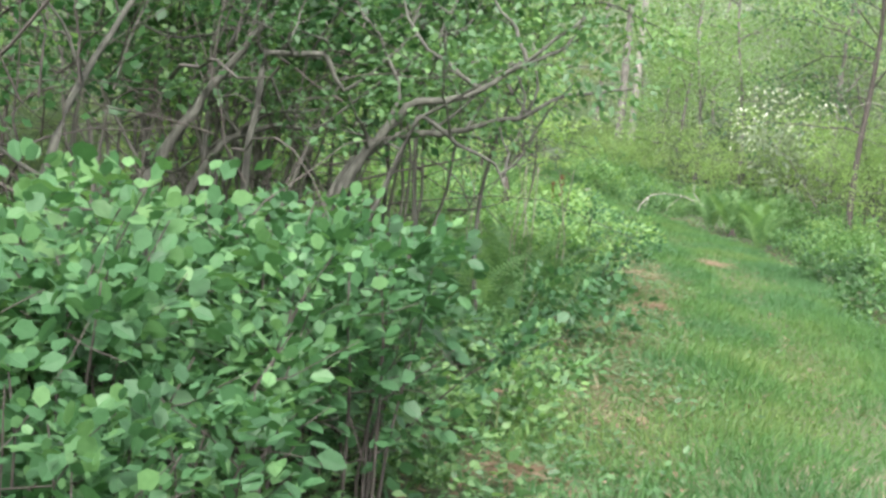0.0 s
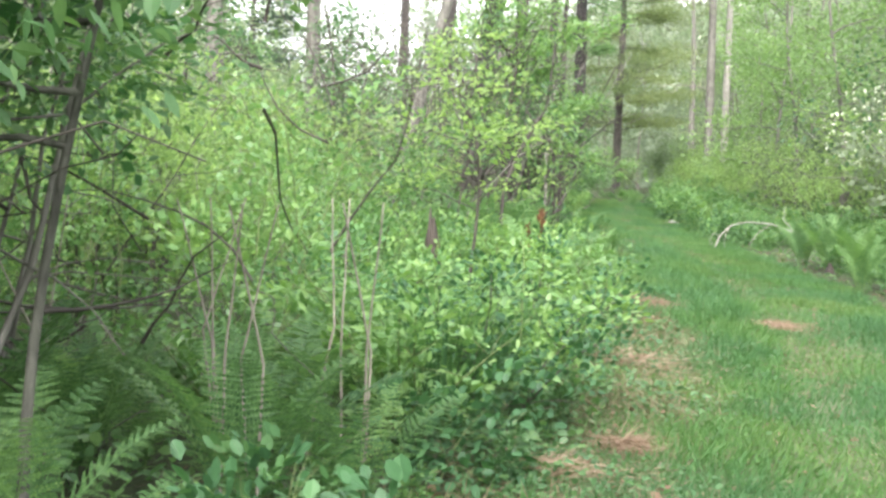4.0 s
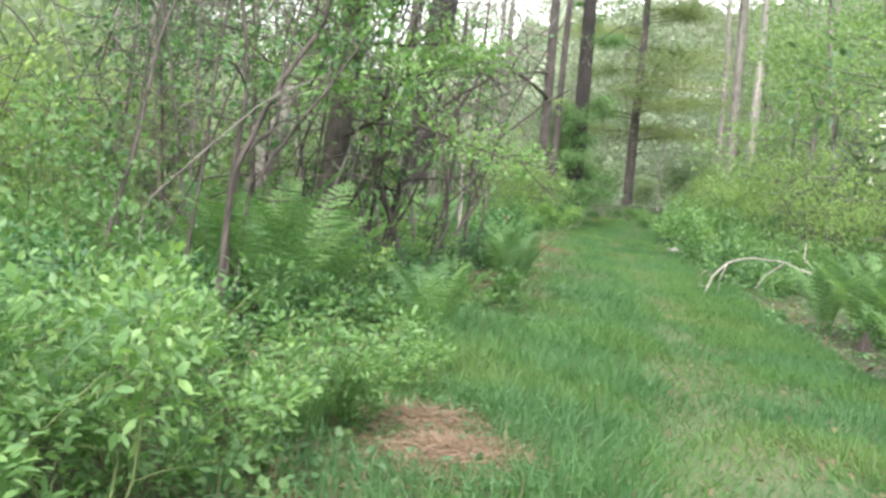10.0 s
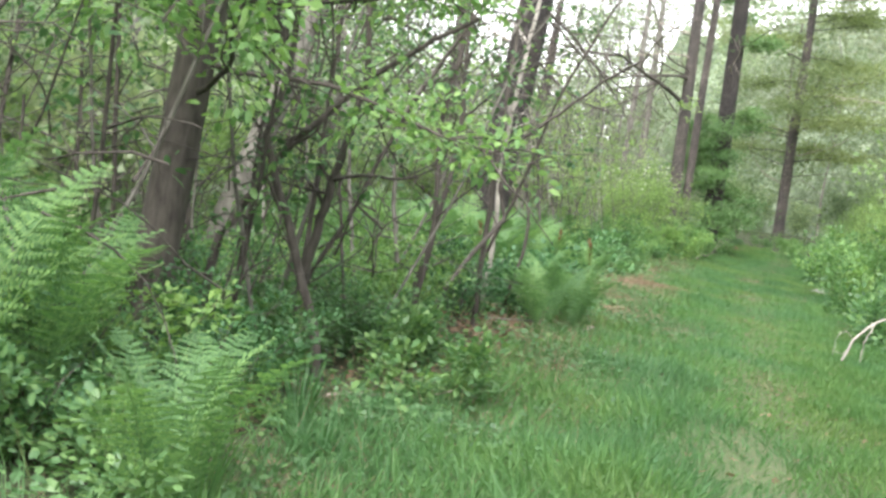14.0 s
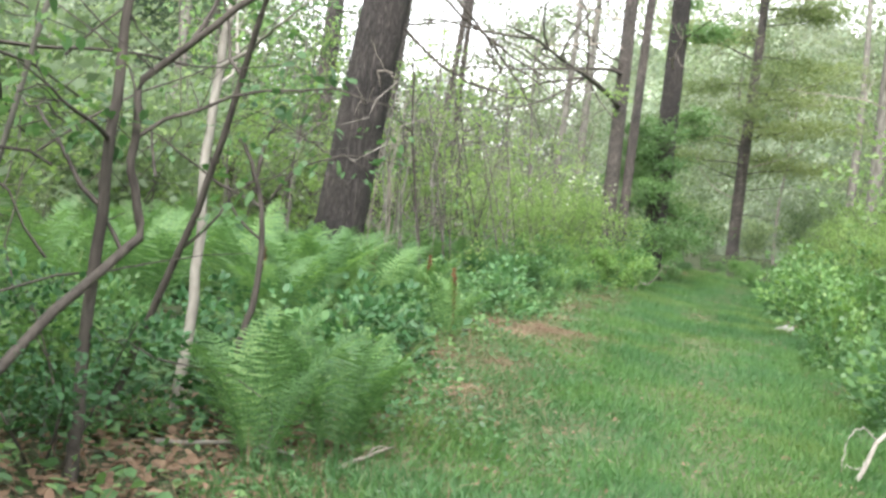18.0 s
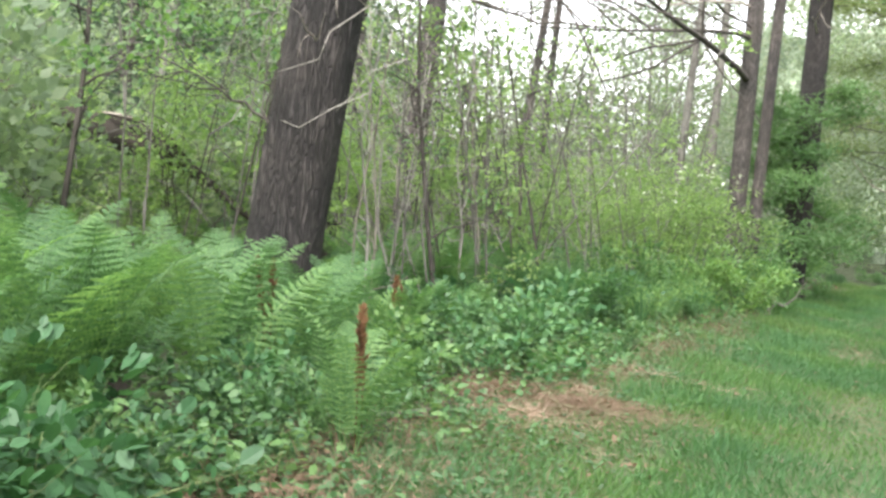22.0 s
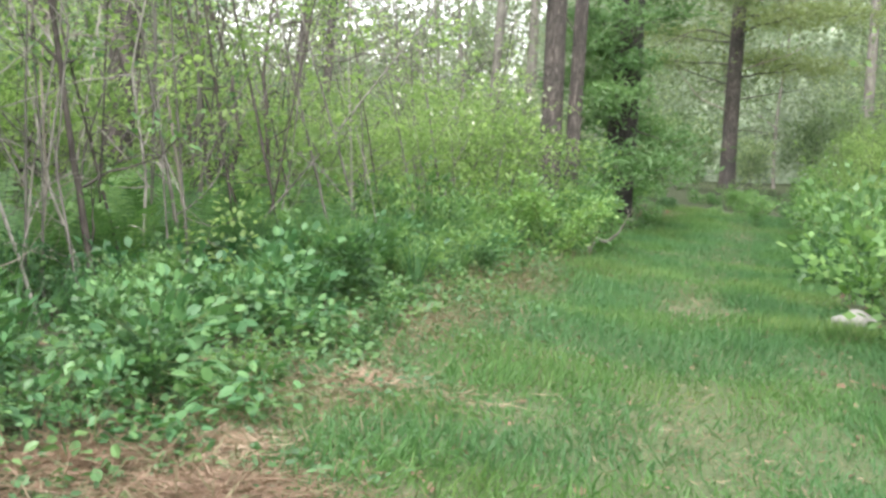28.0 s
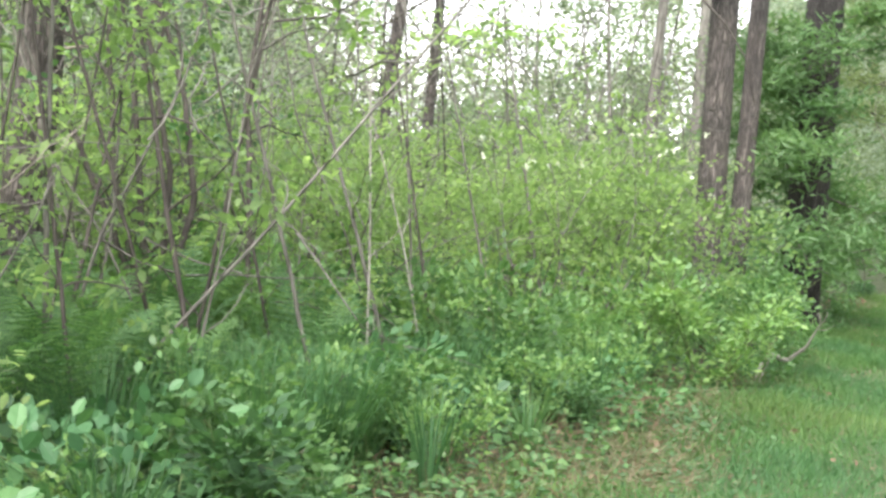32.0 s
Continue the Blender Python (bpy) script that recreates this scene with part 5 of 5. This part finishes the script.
def lying_log(name, label, points, radii, mat, seed):
    top = thing(name, label, "log")
    pts = np.array(points, float)
    r = np.random.default_rng(seed)
    k = np.linspace(0, len(pts) - 1, 22)
    line = np.stack([np.interp(k, range(len(pts)), pts[:, c]) for c in range(3)], 1) - pts[0] + r.normal(size=(22, 3)) * 0.012
    g = Geo()
    girth = np.interp(k, range(len(radii)), radii) * r.uniform(0.78, 1.15, 22)
    tube(g, line, girth, 14)
    part("bole", g.mesh("bole", mat, True), top)
    r0 = radii[0]
    for q in range(5):
        bm, _, _ = branch_mesh(line[3 + 4 * q], r.normal(size=3) + [0, 0, 0.8], r.uniform(0.4, 0.8), r0 * 0.2, mat, seed + q, 2)
        part("snag", bm, top)
    top.matrix_basis = pose(*pts[0])
    return top


broken = lying_log("fallen_log", "dark dead trunk fallen behind the ferns, split at its break", [(-4.4, 22.9, 2.85), (-1.42, 22.6, 2.12), (0.4, 22.5, 1.6), (0.75, 22.48, 1.4), (2.7, 22.35, 0.05)], (0.15, 0.15, 0.17, 0.05, 0.025), CHAR, 5)
for k in range(9):
    r = np.random.default_rng(940 + k)
    g = Geo()
    p = np.array([-0.3 + 0.075 * k, 22.38 + r.normal() * 0.03, 1.93 - 0.024 * k + r.normal() * 0.02])
    q = p + [r.uniform(0.25, 0.55), r.normal() * 0.04, -r.uniform(0.05, 0.2)]
    tube(g, np.stack([p, (p + q) / 2 + [0, 0, 0.02], q]) - broken.matrix_basis.translation, [0.012, 0.022, 0.004], 5)
    part("splinter", g.mesh("splinter", DEAD if k % 3 == 0 else CHAR, True), broken, "pale split wood at the break" if k % 3 == 0 else "")
lying_log("fallen_log", "mossy dark log on the ground under the shrubs", [(-9.8, -9.7, 0.12), (-8.3, -9.0, 0.1)], (0.06, 0.05), BARK_DARK, 6)


def stick(x, y, turn, length, r0, seed, mat=DEAD):
    r = np.random.default_rng(seed)
    g = Geo()
    line = bend((0, 0, 0.03), (1, 0, 0.06), length, 7, r, 0.1, -0.02)
    tube(g, line, np.linspace(r0, r0 * 0.4, 8), 6)
    for q in range(2):
        t = bend(line[2 + 2 * q], r.normal(size=3) * [0.6, 0.8, 0.3] + [0.6, 0, 0.2], length * 0.3, 4, r, 0.2)
        tube(g, t, np.linspace(r0 * 0.5, r0 * 0.2, 5), 5)
    ob = tagged(new("stick", g.mesh("stick", mat, True)), "grey dead stick lying among low weeds", "stick")
    ob.matrix_basis = pose(x, y, float(rise(x, y)), 0, 0, turn)


for k, (x, y, turn, length) in enumerate([(1.0, 10.7, 20, 1.0), (1.5, 10.2, 70, 0.6), (0.7, 11.2, -15, 1.2), (1.9, 11.3, 100, 0.5), (1.2, 11.6, 5, 0.9), (1.7, 12.1, 150, 0.8), (1.4, 9.0, 60, 0.7),
                                          (0.6, 9.2, 10, 0.9), (2.4, 12.8, 30, 0.6), (4.3, 22.0, 5, 1.1), (4.9, 22.6, 60, 0.7), (2.9, 16.0, 20, 0.8), (-1.0, 4.4, 15, 0.9), (-8.6, -9.9, 25, 0.9)]):
    stick(x, y, turn, length, 0.008 + 0.008 * length, 900 + k, (DEAD, BARK_GREY)[k % 2])
thicket_stem("dead_stalk", "bleached upright dead stick among low weeds", [(1.55, 10.5, 0.05), (1.52, 10.5, 0.2), (1.56, 10.5, 0.42)], 0.007, 931, BARK_PALE, 1)


def snag(x, y, height, r0, label, seed):
    top = thing("stump", label, "stump")
    me, _ = trunk_mesh(height, r0, r0 * 0.12, CHAR, seed, 16, 14, 0.12, (0.08, 0), 0.5, 0.1)
    part("bole", me, top)
    r = np.random.default_rng(seed)
    for q in range(4):
        g = Geo()
        a = r.uniform(0, 6.3)
        p = np.array([0.08 * height * 0.8 + np.cos(a) * r0 * 0.2, np.sin(a) * r0 * 0.2, height * 0.8])
        tube(g, np.stack([p, p + [0, 0, height * r.uniform(0.1, 0.3)]]), [r0 * 0.2, 0.004], 4)
        part("splinter", g.mesh("splinter", CHAR, True), top)
    top.matrix_basis = pose(x, y, float(rise(x, y)) - 0.03)


snag(-5.5, -4.1, 0.98, 0.15, "dark broken snag standing in the shrubs", 21)
# the second, black one stands in for a dark hollow under the fern
snag(3.75, 4.8, 0.22, 0.09, "small black stump standing in for a dark hollow by the path", 22)
snag(1.55, 15.2, 0.4, 0.16, "dark rotten stump among the ferns", 23)


# ---------------------------------------------------------------- mown hay and litter
def hay_heap(x, y, across, height, seed):
    r = np.random.default_rng(seed)
    n = int(9000 * across * across) + 500
    a, d = r.uniform(0, 6.28, n), np.abs(r.normal(0, 0.6, n)) * across
    d *= 0.7 + 0.3 * np.sin(3 * a + seed) + 0.2 * np.sin(7 * a + 2 * seed)
    p = np.stack([np.cos(a) * d * 1.25, np.sin(a) * d, height * np.clip(1 - (d / across) ** 2, 0, 1) * r.random(n) + 0.01], 1)
    g = Geo()
    slips(g, p, r.normal(size=(n, 3)) * [1, 1, 0.16], r.uniform(0.05, 0.18, n), 0.03, r)
    ob = tagged(new("hay_heap", g.mesh("hay_heap", STRAW)), "small heap of dry reddish-brown mown grass", "hay", "heaps of mown grass", "stuff")
    ob.matrix_basis = pose(x, y, float(rise(x, y)) - 0.01, 0, 0, r.uniform(0, 360))


for k, (x, y, across) in enumerate(HEAPS):
    hay_heap(x, y, across, 0.07, 700 + k)


def build_undergrowth():
    """Low herbs under the shrubs on both sides."""
    n = 130000
    y = rng.uniform(-18, 46, n)
    left = rng.random(n) < 0.68
    d = rng.uniform(0, 1, n) ** 1.4 * np.where(left, 8.0, 6.0) - 0.1
    x = np.where(left, edge_left(y) - d, edge_right(y) + d)
    lump = 0.5 + 0.5 * np.sin(2.1 * x + 0.7 * y) * np.sin(1.9 * y - 0.6 * x + 1)
    ok = rng.random(n) < 0.32 + 0.68 * lump ** 1.2
    x, y, d, lump = x[ok], y[ok], d[ok], lump[ok]
    n = len(x)
    h = (0.04 + 0.42 * lump ** 1.4 * np.clip(d / 0.8 + 0.25, 0, 1)) * np.sqrt(rng.random(n))
    p = np.stack([x, y, rise(x, y) + h], 1)
    g = Geo()
    way, size, near = rng.normal(size=(n, 3)) * [1, 1, 0.3] + [0, 0, 0.35], rng.uniform(0.035, 0.085, n), d < 1.6
    leaves(g, p[near], way[near], size[near], 0.55, 0.2, 0.2)
    slips(g, p[~near], way[~near], size[~near] * 1.3, 0.6)
    tagged(new("undergrowth", g.mesh("undergrowth", LEAF)), "low leafy green herbs covering the woodland floor", "undergrowth", kind="stuff")


def build_litter():
    """Dry stalks and fallen leaves along the mown edge."""
    n = 30000
    y = rng.uniform(-18, 30, n)
    left = rng.random(n) < 0.7
    d = rng.normal(-0.05, 0.4, n)
    x = np.where(left, edge_left(y) - d, edge_right(y) + d)
    ok = rng.random(n) < 0.45 + 0.5 * np.sin(0.9 * y + 0.5)
    x, y = x[ok], y[ok]
    n = len(x)
    p = np.stack([x, y, rise(x, y) + 0.01 + 0.06 * rng.random(n) ** 2], 1)
    g = Geo()
    slips(g, p, rng.normal(size=(n, 3)) * [1, 1, 0.3], rng.uniform(0.05, 0.16, n), 0.035)
    tagged(new("dry_stalks", g.mesh("dry_stalks", VERGE)), "pale dry stalks lying along the mown edge", "straw", kind="stuff")
    n = 4200
    y = rng.uniform(7.5, 14.5, n)
    x = edge_left(y) - np.abs(rng.normal(0.2, 1.1, n))
    p = np.stack([x, y, rise(x, y) + 0.02 + 0.03 * rng.random(n)], 1)
    g = Geo()
    leaves(g, p, rng.normal(size=(n, 3)) * [1, 1, 0.15], rng.uniform(0.03, 0.08, n), 0.6, 0.3, 0)
    tagged(new("leaf_litter", g.mesh("leaf_litter", LITTER)), "brown leaf litter under the ferns", "leaf litter", kind="stuff")
    n = 19000
    y = rng.uniform(-18, 40, n)
    x = np.where(rng.random(n) < 0.62, edge_left(y) + rng.normal(0.0, 0.7, n), edge_right(y) + rng.normal(-0.1, 0.5, n))
    p = np.stack([x, y, rise(x, y) + 0.012 + 0.02 * rng.random(n)], 1)
    g = Geo()
    leaves(g, p, rng.normal(size=(n, 3)) * [1, 1, 0.12], rng.uniform(0.03, 0.075, n), 0.6, 0.3, 0)
    tagged(new("fallen_leaves", g.mesh("fallen_leaves", LITTER)), "brown fallen leaves on the ground", "leaf litter", kind="stuff")


def build_verge():
    """The ragged verge beside the left edge: trodden stalks and short weeds mixed."""
    n = 72000
    y = rng.uniform(-15, 29.5, n)
    d = rng.normal(0.28, 0.36, n)
    x = edge_left(y) + d
    lump = 0.5 + 0.5 * np.sin(1.9 * x + 1.3 * y) * np.sin(1.1 * y - 1.7 * x + 0.6)
    ok = rng.random(n) < (0.15 + 0.85 * lump) * verge_share(y)
    x, y = x[ok], y[ok]
    n = len(x)
    p = np.stack([x, y, rise(x, y) + 0.01 + 0.05 * rng.random(n) ** 2], 1)
    way = rng.normal(size=(n, 3)) * [1, 1, 0.35] + [0, 0, 0.15]
    g = Geo()
    slips(g, p, way, rng.uniform(0.05, 0.17, n), 0.05)
    tagged(new("verge_straw", g.mesh("verge_straw", VERGE)), "trodden tan stalks on the ragged verge of the path", "straw", kind="stuff")


build_verge()


def build_specks():
    """Clippings and pale dead leaves strewn over the path."""
    n = 1300
    y = rng.uniform(-18, 35, n)
    x = edge_left(y) + (edge_right(y) - edge_left(y)) * rng.random(n)
    p = np.stack([x, y, rise(x, y) + 0.03 + 0.03 * rng.random(n)], 1)
    g = Geo()
    slips(g, p, rng.normal(size=(n, 3)) * [1, 1, 0.3], rng.uniform(0.03, 0.08, n), 0.12)
    tagged(new("clippings", g.mesh("clippings", STRAW)), "pale grass clippings strewn over the path", "clippings", kind="stuff")


build_specks()


def build_thatch():
    """Dead matted grass where feet have worn the path."""
    n = 90000
    y = rng.uniform(-18, 38, n)
    u = np.where(rng.random(n) < 0.42, rng.normal(0.58, 0.1, n), rng.normal(0.05, 0.08, n))
    x = edge_left(y) + (edge_right(y) - edge_left(y)) * u
    ok = rng.random(n) < 0.5 + 0.5 * np.sin(1.1 * y + 0.7 * np.sin(2.0 * x)) 
    x, y = x[ok], y[ok]
    n = len(x)
    p = np.stack([x, y, rise(x, y) + 0.012 + 0.045 * rng.random(n)], 1)
    g = Geo()
    slips(g, p, rng.normal(size=(n, 3)) * [1, 1, 0.3], rng.uniform(0.03, 0.09, n), 0.09)
    tagged(new("thatch", g.mesh("thatch", THATCH)), "matted dead grass on the worn middle of the path", "dead grass", kind="stuff")


build_thatch()


def build_edge_weeds():
    """Trodden weeds that creep from the left edge into the mown grass."""
    n = 34000
    y = rng.uniform(-14, 30, n)
    x = edge_left(y) + rng.normal(0.22, 0.42, n)
    lump = 0.5 + 0.5 * np.sin(2.7 * x + 1.7 * y) * np.sin(1.3 * y - 0.9 * x)
    ok = rng.random(n) < 0.25 + 0.75 * lump
    x, y, lump = x[ok], y[ok], lump[ok]
    n = len(x)
    p = np.stack([x, y, rise(x, y) + (0.03 + 0.13 * lump) * rng.random(n)], 1)
    g = Geo()
    leaves(g, p, rng.normal(size=(n, 3)) * [1, 1, 0.3] + [0, 0, 0.3], rng.uniform(0.025, 0.06, n), 0.5, 0.2, 0.2)
    tagged(new("edge_weeds", g.mesh("edge_weeds", LEAF)), "low green weeds creeping into the mown edge", "weeds", kind="stuff")


build_edge_weeds()
for k in range(18):
    x, y = rng.uniform(-8.9, -6.9), rng.uniform(-9.4, -7.4)
    if x < float(edge_left(y)) - 0.3:
        thicket_stem("dry_stalk", "thin dry brown stalk standing in the shade", [(x, y, 0.2), (x + rng.normal() * 0.05, y, 0.7), (x + rng.normal() * 0.12, y + rng.normal() * 0.1, 1.25)], 0.007, 660 + k, DEAD, 0)


def build_far_woods():
    """Masses of leaf far back in the woods, one mesh for each side."""
    r = np.random.default_rng(77)
    for side, count in (("left", 3300), ("right", 2600), ("end", 1500), ("back", 1500)):
        g = Geo()
        for k in range(count // 12):
            if side == "end":
                x, y, top = r.uniform(8, 44), r.uniform(46, 72), 9
            elif side == "back":
                way, far = radians(r.uniform(-30, 0.5)), r.uniform(22, 44)
                x, y, top = 3.2 + far * math.sin(way), 9.9 + far * math.cos(way), 12
            else:
                y = r.uniform(-14, 52)
                off = r.uniform(0, 1) ** 0.8
                x = float(edge_left(y)) - 8 - 20 * off if side == "left" else float(edge_right(y)) + 5.5 + 17 * off
                bearing = np.degrees(np.arctan2(x - 3, y - 10))
                top = 4.6 if side == "left" and y > 16 and bearing > -1 else 9
            top *= r.uniform(0.55, 1.15)
            for q in range(12):
                c = np.array([x, y, float(rise(x, y)) + 0.2 + r.random() * top]) + r.normal(size=3) * [1.1, 1.1, 0]
                n = 48
                p = c + r.normal(size=(n, 3)) * [0.5, 0.5, 0.3]
                p[:, 2] = np.maximum(p[:, 2], 0.1)
                slips(g, p, r.normal(size=(n, 3)) * [1, 1, 0.5], r.uniform(0.07, 0.165, n), 0.65, r)
        tagged(new("far_woods", g.mesh("far_woods", LEAF_GREY if side in ("right", "back", "end") else LEAF_FAR)), "foliage of the woods behind, paled and greyed with painted haze", "woods", kind="stuff")


def build_dead_stalks():
    """Last year's stalks, still upright or leaning among the low plants."""
    n = 15000
    y = rng.uniform(-9, 29, n)
    x = edge_left(y) - rng.normal(0.35, 0.5, n)
    ok = rng.random(n) < 0.5 + 0.5 * np.sin(1.3 * y + 2.0 * np.sin(0.6 * y))
    x, y = x[ok], y[ok]
    n = len(x)
    g = Geo()
    slips(g, np.stack([x, y, rise(x, y)], 1), rng.normal(size=(n, 3)) * [0.6, 0.6, 0.2] + [0, 0, 0.7], rng.uniform(0.08, 0.3, n), 0.014)
    tagged(new("dead_stalks", g.mesh("dead_stalks", LITTER)), "brown dead stalks leaning among the low plants", "stalks", kind="stuff")


build_dead_stalks()
build_undergrowth()
build_litter()
build_far_woods()


# ---------------------------------------------------------------- the tree line in the distance
def build_backdrop():
    r = np.random.default_rng(5)
    cols, rows = 720, 30
    a = np.linspace(0, 2 * np.pi, cols, endpoint=False)
    waves = lambda lo, hi, amp: sum(amp / k ** 0.5 * np.sin(k * a + r.uniform(0, 6.28)) for k in range(lo, hi, 3))
    bearing = (np.degrees(np.pi / 2 - a) + 180) % 360 - 180
    tall = np.interp(bearing, [-180, -60, -4, 0, 3, 14, 17, 40, 180], [14, 19, 18, 10, 5.5, 5.5, 14, 18, 14])
    height = tall + 0.5 * waves(7, 40, 1.0) + 0.25 * waves(60, 200, 0.8)
    k = np.linspace(0, 1, rows)[:, None]
    bulge = r.normal(size=(rows, cols)) * 0.7
    radius = 78 + 3.0 * np.sin(k * 9 + a * 40) + bulge + 2.5 * k
    z = height[None, :] * k + r.normal(size=(rows, cols)) * 0.25 * (k > 0) - 0.5
    v = np.stack([np.cos(a) * radius, 5 + np.sin(a) * radius, z], -1).reshape(-1, 3)
    i, j = np.meshgrid(np.arange(rows - 1), np.arange(cols), indexing="ij")
    i, j, jj = i.ravel(), j.ravel(), (j.ravel() + 1) % cols
    g = Geo()
    g.add(v, np.stack([i * cols + j, i * cols + jj, (i + 1) * cols + jj, (i + 1) * cols + j], 1))
    tagged(new("backdrop", g.mesh("backdrop", HAZE)), "far pale green tree line, haze painted in and faintly glowing", "tree line", kind="structure")
    # crowns before and above it
    g = Geo()
    for q in range(620):
        way = radians(r.uniform(-75, 75))
        h = float(np.interp(np.degrees(way), [-75, -4, 0, 3, 14, 17, 75], [20, 19, 11, 7.5, 7.5, 15, 20])) * r.uniform(0.6, 1.15)
        far = r.uniform(62, 76)
        c = np.array([np.sin(way) * far, 5 + np.cos(way) * far, h - 1.5])
        n = 240
        p = c + r.normal(size=(n, 3)) * [1.3, 1.3, 1.6] * r.uniform(0.7, 1.3)
        slips(g, p, r.normal(size=(n, 3)) * [1, 1, 0.5], r.uniform(0.2, 0.42, n), 0.6, r)
    tagged(new("tree_line", g.mesh("tree_line", LEAF_HAZE)), "leafy crowns of distant trees, paled with painted haze", "trees", kind="stuff")


build_backdrop()


def build_twigs():
    """Tangles of thin dead twigs among the shrubs."""
    r = np.random.default_rng(91)
    for n, y0, y1, d0, d1, z1, stout, mat, label in ((620, -4, 32, 2.0, 9.0, 3.6, 1.2, BARK_GREY, "grey twigs in the thicket right beside the path"), (800, 37, 56, 3, 15, 8.5, 2.2, BARK_GREY, "bare grey twigs of trees far back against the sky"), (620, 19.5, 38, 1.8, 8, 3.0, 1, BARK_GREY, "tangle of thin grey dead twigs behind the ferns"), (560, 2, 10, 0.8, 4.5, 3.0, 1, BARK_DARK, "tangle of thin dark twigs in the thicket"),
                                              (300, -13.5, -6.5, 1.4, 4.5, 2.6, 1, BARK_DARK, "tangle of thin grey twigs in the shady thicket"), (310, -6, 4, 4.0, 10.0, 3.2, 1, BARK_GREY, "tangle of thin grey twigs in the woods")):
        g = Geo()
        for _ in range(n):
            y = r.uniform(y0, y1)
            x = float(edge_right(y)) + r.uniform(d0, d1) if "right" in label else float(edge_left(y)) - r.uniform(d0, d1)
            start = [x, y, float(rise(x, y)) + r.random() ** 0.8 * z1]
            line = bend(start, r.normal(size=3) * [1, 1, 0.7] + [0, 0, 0.5], r.uniform(0.5, 1.7) * stout ** 0.5, 6, r, 0.22)
            tube(g, line, np.linspace(r.uniform(0.004, 0.011) * stout, 0.002 * stout, 7), 3)
        tagged(new("dead_twigs", g.mesh("dead_twigs", mat, True)), label, "twigs", kind="stuff")


build_twigs()


thicket_stem("dead_root", "bleached twisted piece of dead wood at the path's edge", [(8.9, 28.6, 0.12), (9.02, 28.7, 0.24), (9.2, 28.75, 0.2), (9.32, 28.7, 0.32)], 0.035, 470, BARK_PALE, 1)


# ---------------------------------------------------------------- the patterns stand in no place of their own
for proto in STORE:
    for ob in (*proto.children_recursive, proto):
        bpy.data.objects.remove(ob)
